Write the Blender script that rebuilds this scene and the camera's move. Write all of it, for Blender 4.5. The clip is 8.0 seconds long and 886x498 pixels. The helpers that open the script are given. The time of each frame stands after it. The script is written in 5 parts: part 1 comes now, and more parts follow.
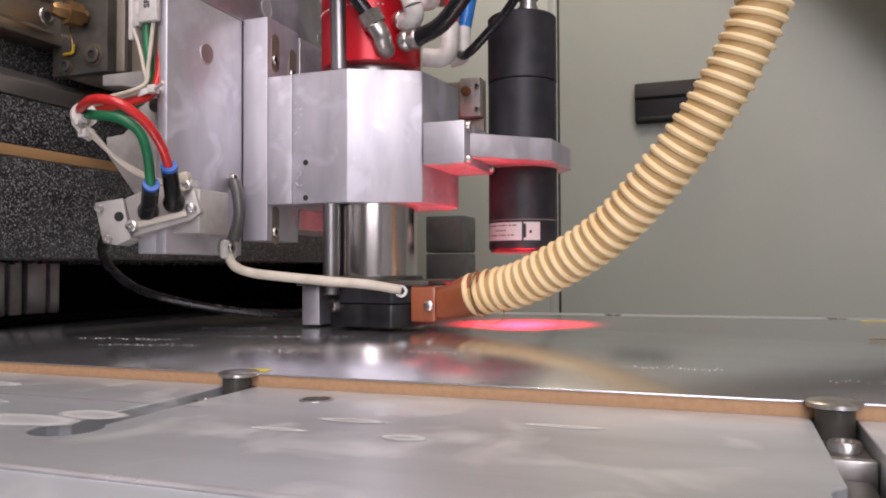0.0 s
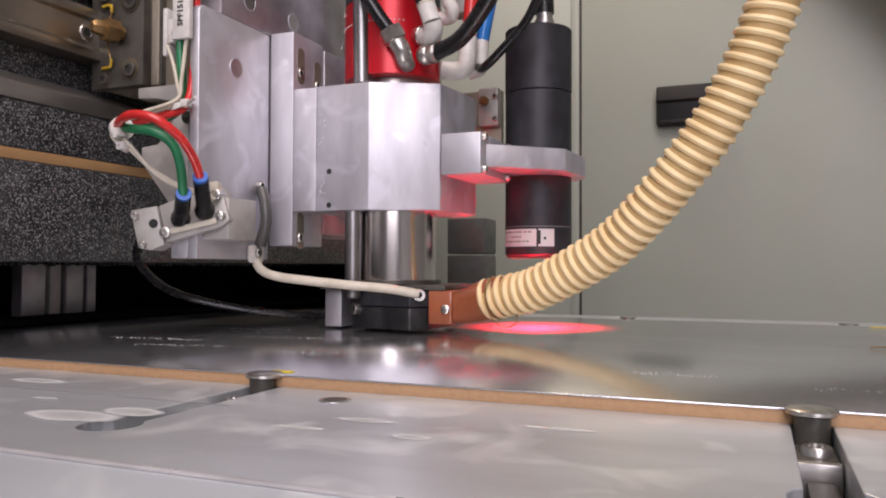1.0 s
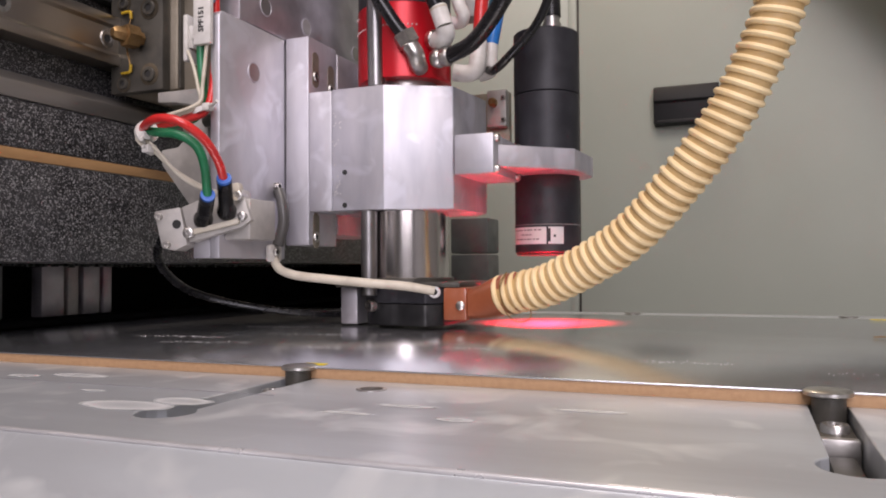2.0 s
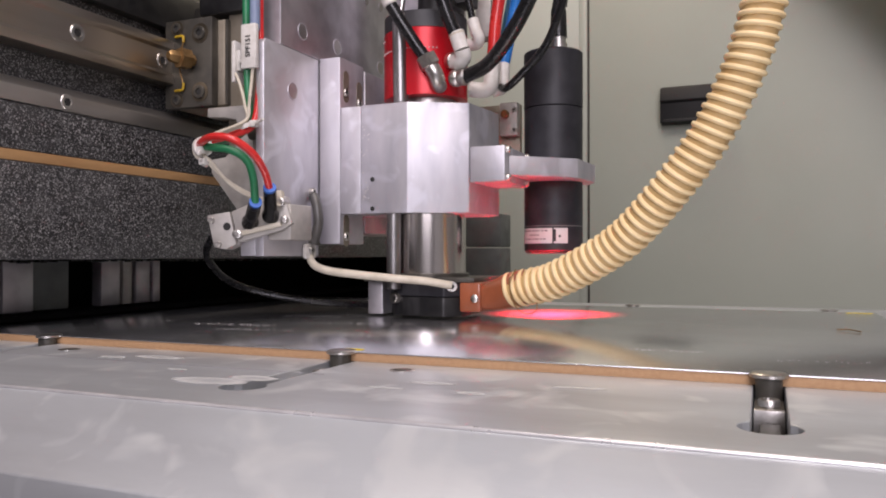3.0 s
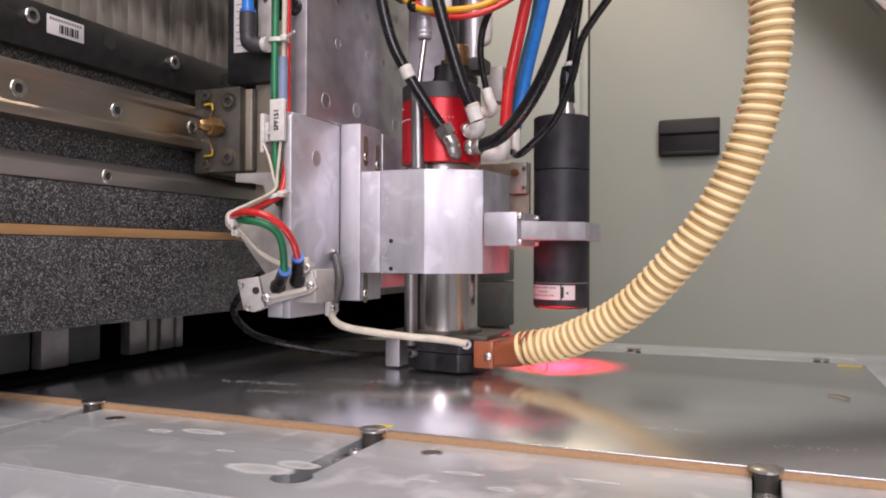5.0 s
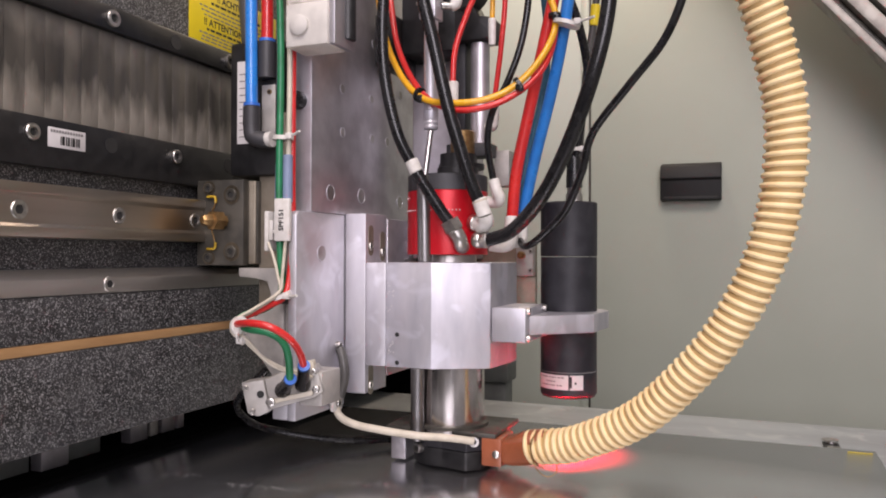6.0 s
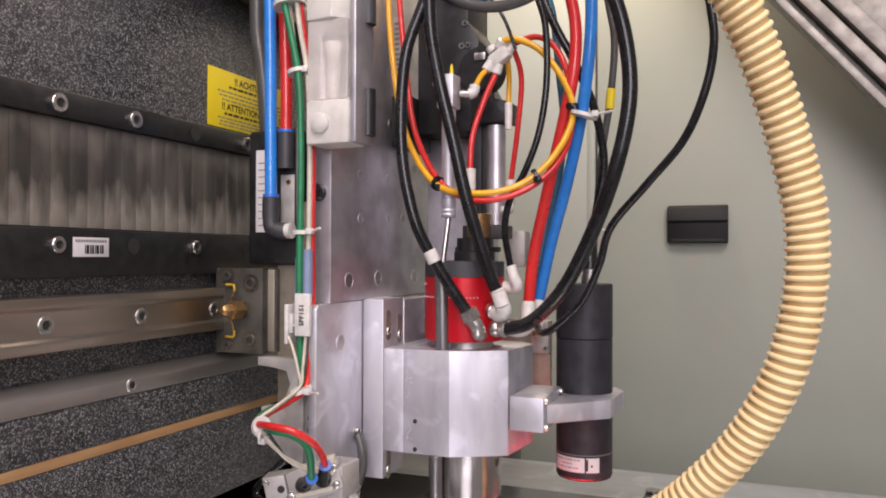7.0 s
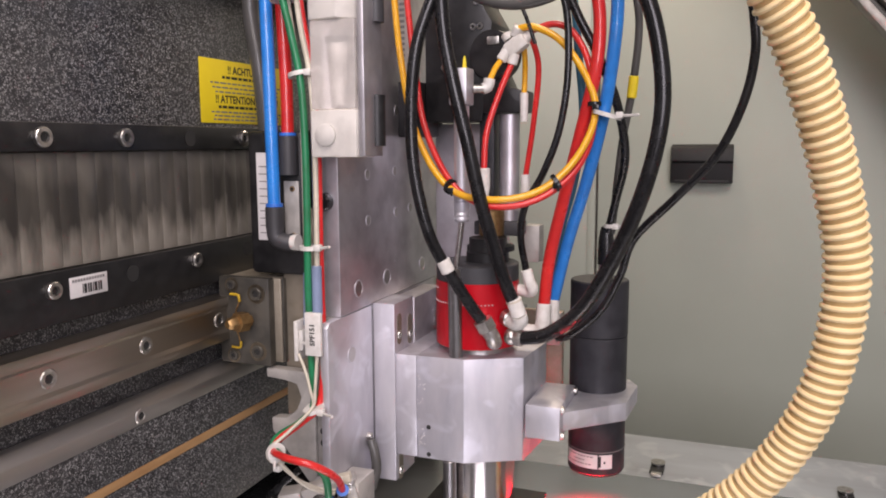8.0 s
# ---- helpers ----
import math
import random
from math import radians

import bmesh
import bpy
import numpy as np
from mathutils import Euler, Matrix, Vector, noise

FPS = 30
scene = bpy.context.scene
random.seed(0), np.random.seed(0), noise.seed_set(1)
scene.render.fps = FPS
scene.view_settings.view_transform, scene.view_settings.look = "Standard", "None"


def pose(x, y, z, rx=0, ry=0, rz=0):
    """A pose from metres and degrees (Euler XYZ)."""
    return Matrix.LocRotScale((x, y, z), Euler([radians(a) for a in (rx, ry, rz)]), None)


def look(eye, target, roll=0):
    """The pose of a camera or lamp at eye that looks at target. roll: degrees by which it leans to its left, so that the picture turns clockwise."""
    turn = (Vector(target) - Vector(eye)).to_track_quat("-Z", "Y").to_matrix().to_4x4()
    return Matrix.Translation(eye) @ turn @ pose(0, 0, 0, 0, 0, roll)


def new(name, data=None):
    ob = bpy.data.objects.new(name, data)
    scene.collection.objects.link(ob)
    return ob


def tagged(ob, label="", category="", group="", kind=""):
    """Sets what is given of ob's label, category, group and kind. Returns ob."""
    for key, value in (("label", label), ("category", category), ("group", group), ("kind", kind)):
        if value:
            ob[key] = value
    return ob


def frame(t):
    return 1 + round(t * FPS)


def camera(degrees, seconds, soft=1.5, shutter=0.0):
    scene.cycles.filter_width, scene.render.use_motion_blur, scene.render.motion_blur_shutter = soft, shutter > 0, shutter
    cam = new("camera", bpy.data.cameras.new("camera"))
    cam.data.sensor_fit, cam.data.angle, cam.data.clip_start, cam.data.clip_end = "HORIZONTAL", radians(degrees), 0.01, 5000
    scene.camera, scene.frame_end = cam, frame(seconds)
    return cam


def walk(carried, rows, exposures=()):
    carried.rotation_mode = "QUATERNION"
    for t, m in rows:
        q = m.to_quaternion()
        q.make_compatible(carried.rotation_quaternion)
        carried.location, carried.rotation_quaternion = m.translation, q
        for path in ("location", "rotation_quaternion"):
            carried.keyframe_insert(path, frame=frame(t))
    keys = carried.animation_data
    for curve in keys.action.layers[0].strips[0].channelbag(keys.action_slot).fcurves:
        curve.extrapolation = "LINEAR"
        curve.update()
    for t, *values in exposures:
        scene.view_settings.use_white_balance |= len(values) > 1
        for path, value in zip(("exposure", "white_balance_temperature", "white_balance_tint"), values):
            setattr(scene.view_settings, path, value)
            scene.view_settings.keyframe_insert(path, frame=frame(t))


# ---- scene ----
cam = camera(59.49, 8.0, soft=1.9)
ROWS = [
    (0.0, 0.1938, -0.3759, 0.0379, 20.23, 1.49, 0.23),
    (0.5, 0.1971, -0.3862, 0.0428, 21.32, 1.36, -0.09),
    (1.0, 0.2048, -0.3911, 0.0426, 22.11, 1.26, -0.18),
    (1.5, 0.1909, -0.3880, 0.0400, 21.21, 1.68, 0.46),
    (3.0, 0.2168, -0.4606, 0.0472, 22.56, 0.39, 0.04),
    (3.5, 0.2098, -0.4596, 0.0557, 22.25, 0.30, 0.02),
    (4.0, 0.2170, -0.4764, 0.0630, 22.41, 0.02, -0.43),
    (5.5, 0.2105, -0.4943, 0.1155, 21.92, 0.46, -0.17),
    (6.0, 0.2040, -0.4896, 0.1523, 21.76, 0.49, -0.18),
    (6.5, 0.1972, -0.4834, 0.1840, 21.75, 0.69, -0.12),
    (7.0, 0.1924, -0.4979, 0.2125, 21.62, 0.56, -0.16),
    (7.5, 0.1865, -0.4894, 0.2543, 21.36, -1.17, 0.09),
    (7.7, 0.1684, -0.4823, 0.2679, 20.56, -3.70, -0.00),
    (7.9, 0.1600, -0.4794, 0.2836, 20.20, -6.58, 0.04),
    (8.0, 0.1645, -0.4777, 0.2909, 20.50, -7.70, 0.26),
]
walk(cam, [(t, pose(x, y, z, 90 + pitch, roll, yaw)) for t, x, y, z, yaw, pitch, roll in ROWS], exposures=((0.0, -0.08, 6620, 25), (4.0, 0.02, 6620, 25), (6.5, 0.14, 6700, 25), (7.5, 0.10, 6720, 25), (8.0, 0.12, 6720, 25)))

# ---- light ----
world = bpy.data.worlds.new("room_air")
scene.world = world
world.use_nodes = True
world.node_tree.nodes["Background"].inputs[0].default_value = (0.9, 0.95, 1.0, 1)
world.node_tree.nodes["Background"].inputs[1].default_value = 0.04


def lamp(name, eye, target, w, h, watts, colour, label):
    data = bpy.data.lights.new(name, "AREA")
    data.shape, data.size, data.size_y, data.energy, data.color = "RECTANGLE", w, h, watts, colour
    ob = new(name, data)
    ob.matrix_world = look(eye, target)
    return tagged(ob, label, "lamp")


lamp("ceiling_lamp", (0.35, -0.75, 1.25), (0.1, 0.05, 0.1), 0.9, 0.5, 13.5, (1.0, 0.95, 0.86), "long white ceiling lamp over the open machine front")
lamp("window_light", (0.75, -1.9, 0.75), (0.1, 0.1, 0.1), 1.0, 1.0, 24.5, (0.94, 0.96, 1.0), "bright daylight window of the workshop")
lamp("cabin_lamp", (0.03, 0.60, 0.86), (0.04, 0.30, 0.0), 0.12, 0.10, 4.0, (1.0, 0.88, 0.66), "small white lamp inside the machine cabin")
ring_data = bpy.data.lights.new("red_ring_lamp", "AREA")
ring_data.shape, ring_data.size, ring_data.energy, ring_data.color = "DISK", 0.018, 1.9, (1.0, 0.012, 0.03)
ring_data.spread = math.radians(100)
tagged(new("red_ring_lamp", ring_data), "red ring light at the lower end of the camera", "lamp").matrix_world = look((0.0755, 0.088, 0.0465), (0.0755, 0.088, 0.0))
# ---- materials ----
def shader(name, colour, rough=0.5, metal=0.0, second=None, scale=60.0, detail=6.0, mix=(0.4, 0.65), bump=0.0, bump_scale=400.0, stretch=(1, 1, 1), rough_var=0.1, coat=0.0, random_tint=0.0):
    """Principled surface with two noise scales: a coarse one that mixes in a second colour and a fine one for relief and gloss."""
    m = bpy.data.materials.new(name)
    m.use_nodes = True
    nt = m.node_tree
    b = nt.nodes["Principled BSDF"]
    tc = nt.nodes.new("ShaderNodeTexCoord")
    mp = nt.nodes.new("ShaderNodeMapping")
    mp.inputs["Scale"].default_value = stretch
    nt.links.new(tc.outputs["Object"], mp.inputs["Vector"])
    n1 = nt.nodes.new("ShaderNodeTexNoise")
    n1.inputs["Scale"].default_value, n1.inputs["Detail"].default_value = scale, detail
    nt.links.new(mp.outputs[0], n1.inputs["Vector"])
    ramp = nt.nodes.new("ShaderNodeValToRGB")
    second = second or tuple(c * 0.8 for c in colour)
    ramp.color_ramp.elements[0].position, ramp.color_ramp.elements[1].position = mix
    ramp.color_ramp.elements[0].color, ramp.color_ramp.elements[1].color = (*colour, 1), (*second, 1)
    nt.links.new(n1.outputs["Fac"], ramp.inputs["Fac"])
    nt.links.new(ramp.outputs[0], b.inputs["Base Color"])
    n2 = nt.nodes.new("ShaderNodeTexNoise")
    n2.inputs["Scale"].default_value, n2.inputs["Detail"].default_value = bump_scale, 3
    nt.links.new(mp.outputs[0], n2.inputs["Vector"])
    rr = nt.nodes.new("ShaderNodeMapRange")
    rr.inputs["To Min"].default_value, rr.inputs["To Max"].default_value = max(0.02, rough - rough_var), min(1, rough + rough_var)
    nt.links.new(n1.outputs["Fac"], rr.inputs["Value"])
    nt.links.new(rr.outputs[0], b.inputs["Roughness"])
    b.inputs["Metallic"].default_value, b.inputs["Coat Weight"].default_value = metal, coat
    if bump:
        bp = nt.nodes.new("ShaderNodeBump")
        bp.inputs["Strength"].default_value, bp.inputs["Distance"].default_value = bump, 0.001
        nt.links.new(n2.outputs["Fac"], bp.inputs["Height"])
        nt.links.new(bp.outputs[0], b.inputs["Normal"])
    return m


def granite():
    """Polished black granite with many small grey and white flecks."""
    m = shader("granite", (0.017, 0.017, 0.019), 0.33, 0, (0.040, 0.040, 0.042), 120, rough_var=0.08)
    nt = m.node_tree
    b, tc = nt.nodes["Principled BSDF"], nt.nodes["Texture Coordinate"]
    base = b.inputs["Base Color"].links[0].from_socket
    last = base
    for scale, lo, hi, col in ((800, 0.55, 0.68, (0.19, 0.19, 0.192)), (1200, 0.59, 0.68, (0.40, 0.40, 0.40))):
        n = nt.nodes.new("ShaderNodeTexNoise")
        n.inputs["Scale"].default_value, n.inputs["Detail"].default_value = scale, 1.5
        nt.links.new(tc.outputs["Object"], n.inputs["Vector"])
        r = nt.nodes.new("ShaderNodeMapRange")
        r.inputs["From Min"].default_value, r.inputs["From Max"].default_value = lo, hi
        nt.links.new(n.outputs["Fac"], r.inputs["Value"])
        mx = nt.nodes.new("ShaderNodeMix")
        mx.data_type = "RGBA"
        nt.links.new(r.outputs[0], mx.inputs[0])
        nt.links.new(last, mx.inputs[6])
        mx.inputs[7].default_value = (*col, 1)
        last = mx.outputs[2]
    nt.links.new(last, b.inputs["Base Color"])
    return m


def clear(name, colour, rough, alpha):
    """Slightly milky see-through plastic."""
    m = shader(name, colour, rough, 0, rough_var=0.05)
    m.node_tree.nodes["Principled BSDF"].inputs["Transmission Weight"].default_value = alpha
    m.node_tree.nodes["Principled BSDF"].inputs["IOR"].default_value = 1.3
    return m


def cloudy(m, pale, scale=45):
    """Adds soft pale smears, as wiped and oxidised aluminium has them."""
    nt = m.node_tree
    b, tc = nt.nodes["Principled BSDF"], nt.nodes["Texture Coordinate"]
    n = nt.nodes.new("ShaderNodeTexNoise")
    n.inputs["Scale"].default_value, n.inputs["Detail"].default_value, n.inputs["Distortion"].default_value = scale, 2.5, 0.8
    nt.links.new(tc.outputs["Object"], n.inputs["Vector"])
    r = nt.nodes.new("ShaderNodeMapRange")
    r.inputs["From Min"].default_value, r.inputs["From Max"].default_value, r.inputs["To Max"].default_value = 0.54, 0.68, 0.8
    nt.links.new(n.outputs["Fac"], r.inputs["Value"])
    mx = nt.nodes.new("ShaderNodeMix")
    mx.data_type = "RGBA"
    nt.links.new(r.outputs[0], mx.inputs[0])
    nt.links.new(b.inputs["Base Color"].links[0].from_socket, mx.inputs[6])
    mx.inputs[7].default_value = (*pale, 1)
    nt.links.new(mx.outputs[2], b.inputs["Base Color"])
    return m


def fade_edge(m):
    """Lets a dried film thin out in patches and end in a fine pale rim."""
    nt = m.node_tree
    b, tc = nt.nodes["Principled BSDF"], nt.nodes["Texture Coordinate"]
    g = nt.nodes.new("ShaderNodeMapping")
    g.inputs["Location"].default_value, g.inputs["Scale"].default_value = (-1, -1, 0), (2, 2, 0)
    nt.links.new(tc.outputs["Generated"], g.inputs["Vector"])
    n = nt.nodes.new("ShaderNodeTexNoise")
    n.inputs["Scale"].default_value, n.inputs["Detail"].default_value = 90, 3
    nt.links.new(tc.outputs["Object"], n.inputs["Vector"])
    ln = nt.nodes.new("ShaderNodeVectorMath")
    ln.operation = "LENGTH"
    nt.links.new(g.outputs[0], ln.inputs[0])
    add = nt.nodes.new("ShaderNodeMath")
    add.operation = "MULTIPLY_ADD"
    add.inputs[1].default_value = 0.5
    nt.links.new(n.outputs["Fac"], add.inputs[0])
    nt.links.new(ln.outputs["Value"], add.inputs[2])
    r = nt.nodes.new("ShaderNodeValToRGB")
    stops = r.color_ramp.elements
    stops[0].position, stops[0].color = 0.3, (0.36, 0.36, 0.36, 1)
    stops[1].position, stops[1].color = 0.88, (0, 0, 0, 1)
    for at, v in ((0.55, 0.5), (0.74, 0.75), (0.80, 0.6)):
        stops.new(at).color = (v, v, v, 1)
    sc = nt.nodes.new("ShaderNodeMath")
    sc.operation = "MULTIPLY"
    sc.inputs[1].default_value = 0.8
    nt.links.new(add.outputs[0], sc.inputs[0])
    nt.links.new(sc.outputs[0], r.inputs["Fac"])
    nt.links.new(r.outputs[0], b.inputs["Alpha"])


def film_with_glints():
    """Dark film over the magnets: tall soft streaks, and reflections painted as pale bands, ragged-edged along the foot
    and faint along the top.
    """
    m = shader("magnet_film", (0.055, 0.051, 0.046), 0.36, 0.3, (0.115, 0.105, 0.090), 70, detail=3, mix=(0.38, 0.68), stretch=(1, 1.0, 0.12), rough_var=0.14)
    nt = m.node_tree
    b, tc = nt.nodes["Principled BSDF"], nt.nodes["Texture Coordinate"]
    sep = nt.nodes.new("ShaderNodeSeparateXYZ")
    nt.links.new(tc.outputs["Object"], sep.inputs[0])
    last = b.inputs["Base Color"].links[0].from_socket
    # reflected glints mixed into the colour by height: strong at the foot, faint above
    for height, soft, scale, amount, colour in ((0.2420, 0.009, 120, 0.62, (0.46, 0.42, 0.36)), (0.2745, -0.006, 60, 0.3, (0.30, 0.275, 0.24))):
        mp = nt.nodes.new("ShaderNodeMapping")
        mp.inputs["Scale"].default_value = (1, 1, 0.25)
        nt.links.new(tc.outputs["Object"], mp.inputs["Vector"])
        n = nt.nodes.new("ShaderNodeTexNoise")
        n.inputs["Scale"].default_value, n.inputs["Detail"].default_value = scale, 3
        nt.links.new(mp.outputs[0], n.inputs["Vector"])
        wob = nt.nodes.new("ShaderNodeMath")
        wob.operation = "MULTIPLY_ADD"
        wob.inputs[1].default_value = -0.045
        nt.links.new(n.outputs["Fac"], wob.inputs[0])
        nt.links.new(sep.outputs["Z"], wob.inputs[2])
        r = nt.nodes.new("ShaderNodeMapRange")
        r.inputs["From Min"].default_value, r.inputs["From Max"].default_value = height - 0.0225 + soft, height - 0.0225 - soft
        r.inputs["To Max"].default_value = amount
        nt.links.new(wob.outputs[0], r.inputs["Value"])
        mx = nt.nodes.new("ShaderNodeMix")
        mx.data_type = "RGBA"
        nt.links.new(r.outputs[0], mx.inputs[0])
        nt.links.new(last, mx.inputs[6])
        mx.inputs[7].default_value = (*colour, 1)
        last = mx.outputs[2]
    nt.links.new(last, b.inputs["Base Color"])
    return m


GRANITE = granite()
MILLED = cloudy(shader("milled_aluminium", (0.66, 0.65, 0.69), 0.48, 0.72, (0.52, 0.51, 0.56), 40, bump=0.05, bump_scale=900, stretch=(1, 1, 0.35)), (0.78, 0.78, 0.84))
BRIGHT = cloudy(shader("bright_aluminium", (0.60, 0.59, 0.63), 0.5, 0.75, (0.48, 0.48, 0.53), 60, bump=0.04, bump_scale=900, stretch=(1, 1, 0.3)), (0.72, 0.72, 0.79))
PLATE = shader("worn_aluminium_plate", (0.62, 0.60, 0.63), 0.45, 0.85, (0.46, 0.44, 0.47), 45, bump=0.06, bump_scale=700)
SHEET = shader("rolled_aluminium_sheet", (0.65, 0.67, 0.70), 0.215, 0.95, (0.57, 0.57, 0.59), 14, rough_var=0.05, bump=0.005, bump_scale=60, stretch=(0.3, 1, 1))
EDGEBRIGHT = shader("polished_edge", (0.80, 0.80, 0.82), 0.3, 0.6)
TABLE = cloudy(shader("machined_table_aluminium", (0.66, 0.70, 0.73), 0.36, 0.5, (0.46, 0.48, 0.50), 16, rough_var=0.14, bump=0.05, bump_scale=500, stretch=(0.25, 1, 1)), (0.79, 0.82, 0.83), 34)
STEEL = shader("ground_rail_steel", (0.47, 0.42, 0.36), 0.33, 1.0, (0.36, 0.32, 0.27), 35, stretch=(1, 0.1, 1), bump=0.03)
LEDGE = shader("ledge_steel", (0.52, 0.50, 0.48), 0.36, 0.9, (0.40, 0.38, 0.36), 35, stretch=(1, 0.1, 1), bump=0.03)
CHROME = shader("polished_chrome", (0.62, 0.58, 0.56), 0.18, 1.0, (0.55, 0.51, 0.49), 30, rough_var=0.03)
ROD = shader("oiled_rod_steel", (0.30, 0.29, 0.29), 0.36, 1.0, rough_var=0.05)
ZINC = shader("zinc_screw_steel", (0.60, 0.58, 0.55), 0.32, 1.0, (0.42, 0.40, 0.38), 300)
BLACK = shader("black_plastic", (0.008, 0.008, 0.009), 0.42, 0, (0.016, 0.016, 0.017), 150, bump=0.05)
ANODISED = shader("black_anodised_metal", (0.018, 0.018, 0.023), 0.5, 0.15, (0.03, 0.03, 0.036), 90, bump=0.05)
CARRIAGE = shader("dark_carriage_steel", (0.050, 0.047, 0.041), 0.42, 0.3, (0.085, 0.078, 0.065), 90, bump=0.08)
OILED = shader("oily_brown_steel", (0.15, 0.125, 0.09), 0.36, 0.7, (0.07, 0.058, 0.042), 140, stretch=(1, 1, 0.3), rough_var=0.14)
CAST = shader("brownish_cast_metal", (0.34, 0.30, 0.24), 0.5, 0.6, (0.24, 0.21, 0.16), 60, bump=0.1)
BRACKET = shader("light_grey_cast_bracket", (0.50, 0.48, 0.45), 0.55, 0.4, (0.40, 0.38, 0.36), 90, bump=0.1)
RED = shader("red_anodised", (0.56, 0.006, 0.014), 0.32, 0.25, (0.46, 0.005, 0.012), 40)
COLLAR = shader("dark_grey_collar", (0.045, 0.045, 0.05), 0.5, 0.1)
WALL = shader("grey_green_paint", (0.388, 0.418, 0.358), 0.42, 0, (0.373, 0.403, 0.343), 9, rough_var=0.05, bump=0.02, bump_scale=900)
WALL_OFF = shader("workshop_paint", (0.46, 0.46, 0.45), 0.8, 0)
FLOORING = shader("workshop_floor", (0.30, 0.30, 0.30), 0.6, 0, (0.24, 0.24, 0.24), 5)
BROWN = shader("brown_fibreboard", (0.40, 0.24, 0.125), 0.7, 0, (0.36, 0.21, 0.11), 500, bump=0.1)
INLAY = shader("tan_cable_strip", (0.46, 0.27, 0.12), 0.6, 0, (0.38, 0.21, 0.09), 120, stretch=(1, 0.2, 1))
AMBER = shader("amber_plastic", (0.34, 0.10, 0.045), 0.3, 0, (0.27, 0.075, 0.03), 80, coat=0.3)
CREAM = shader("cream_hose_rib", (0.90, 0.72, 0.42), 0.42, 0, (0.83, 0.62, 0.33), 60)
TAN = shader("tan_hose_wall", (0.62, 0.43, 0.20), 0.5, 0, (0.52, 0.34, 0.14), 60)
WHITE = shader("white_plastic", (0.72, 0.70, 0.67), 0.4, 0, (0.62, 0.60, 0.56), 200)
IVORY = shader("ivory_rubber", (0.62, 0.57, 0.47), 0.45, 0, (0.52, 0.47, 0.38), 120)
TUBE_RED = shader("red_tube", (0.68, 0.03, 0.025), 0.3, 0, (0.58, 0.02, 0.02), 80, coat=0.3)
TUBE_BLUE = shader("blue_tube", (0.015, 0.22, 0.68), 0.3, 0, (0.012, 0.18, 0.58), 80, coat=0.3)
TUBE_TEAL = shader("teal_tube", (0.03, 0.17, 0.27), 0.35, 0)
TUBE_GREEN = shader("green_tube", (0.01, 0.20, 0.085), 0.35, 0, (0.01, 0.15, 0.06), 80)
TUBE_YELLOW = shader("yellow_tube", (0.83, 0.42, 0.015), 0.3, 0, (0.72, 0.35, 0.01), 80, coat=0.3)
RUBBER = shader("black_rubber", (0.006, 0.006, 0.007), 0.27, 0, (0.011, 0.011, 0.012), 120)
GREYCABLE = shader("grey_cable", (0.075, 0.073, 0.07), 0.35, 0)
SLEEVE = shader("blue_grey_sleeve", (0.22, 0.28, 0.42), 0.5, 0)
BLUECLIP = shader("blue_release_collar", (0.03, 0.16, 0.60), 0.4, 0)
BRASS = shader("brass", (0.38, 0.24, 0.11), 0.4, 0.9, (0.28, 0.17, 0.07), 300)
SMEAR = shader("dried_coolant", (0.84, 0.85, 0.85), 0.6, 0.1, (0.74, 0.75, 0.75), 90)
fade_edge(SMEAR)
STICKER = shader("yellow_sticker", (0.82, 0.64, 0.02), 0.45, 0, (0.76, 0.58, 0.02), 30)
GREASE = shader("yellow_grease", (0.55, 0.36, 0.03), 0.25, 0, (0.36, 0.22, 0.02), 300)
# near-black without gloss, stands in for the deep shade under the beam
SHADE_BLACK = shader("painted_shade_black", (0.003, 0.003, 0.003), 0.9, 0)
SHADE_BLACK.node_tree.nodes["Principled BSDF"].inputs["Specular IOR Level"].default_value = 0.05
ELEMENT = shader("grey_filter_element", (0.42, 0.40, 0.38), 0.6, 0)
PAPER = shader("white_label", (0.68, 0.66, 0.66), 0.5, 0, (0.62, 0.60, 0.60), 90)
GRIP = shader("matt_black_grip", (0.004, 0.004, 0.0045), 0.65, 0, (0.007, 0.007, 0.0075), 120)
INK = shader("black_ink", (0.015, 0.015, 0.015), 0.6, 0)
INKGREY = shader("grey_ink", (0.20, 0.19, 0.19), 0.6, 0)
INKPALE = shader("pale_engraving", (0.62, 0.42, 0.42), 0.6, 0)
MAGNET = film_with_glints()
BOWL = clear("milky_polycarbonate", (0.90, 0.86, 0.82), 0.30, 0.62)
FROST = clear("frosted_white_cap", (0.90, 0.87, 0.82), 0.4, 0.30)
WATERY = shader("hole_dark", (0.02, 0.02, 0.02), 0.7, 0)
GLOW = shader("red_light_emitter", (0.8, 0.02, 0.03), 0.4, 0)
GLOW.node_tree.nodes["Principled BSDF"].inputs["Emission Color"].default_value = (1.0, 0.012, 0.03, 1)
GLOW.node_tree.nodes["Principled BSDF"].inputs["Emission Strength"].default_value = 2.5
SLATE = shader("slate_grey_paint", (0.13, 0.14, 0.135), 0.5, 0)
PROFILE = shader("aluminium_profile", (0.33, 0.31, 0.28), 0.5, 0.5, (0.24, 0.22, 0.20), 60)


# ---- shape helpers ----
def link(name, bm, material, smooth=False):
    me = bpy.data.meshes.new(name)
    bmesh.ops.recalc_face_normals(bm, faces=bm.faces)
    bm.to_mesh(me)
    bm.free()
    me.materials.append(material)
    if smooth:
        me.polygons.foreach_set("use_smooth", [True] * len(me.polygons))
        me.set_sharp_from_angle(angle=radians(38))
    return new(name, me)


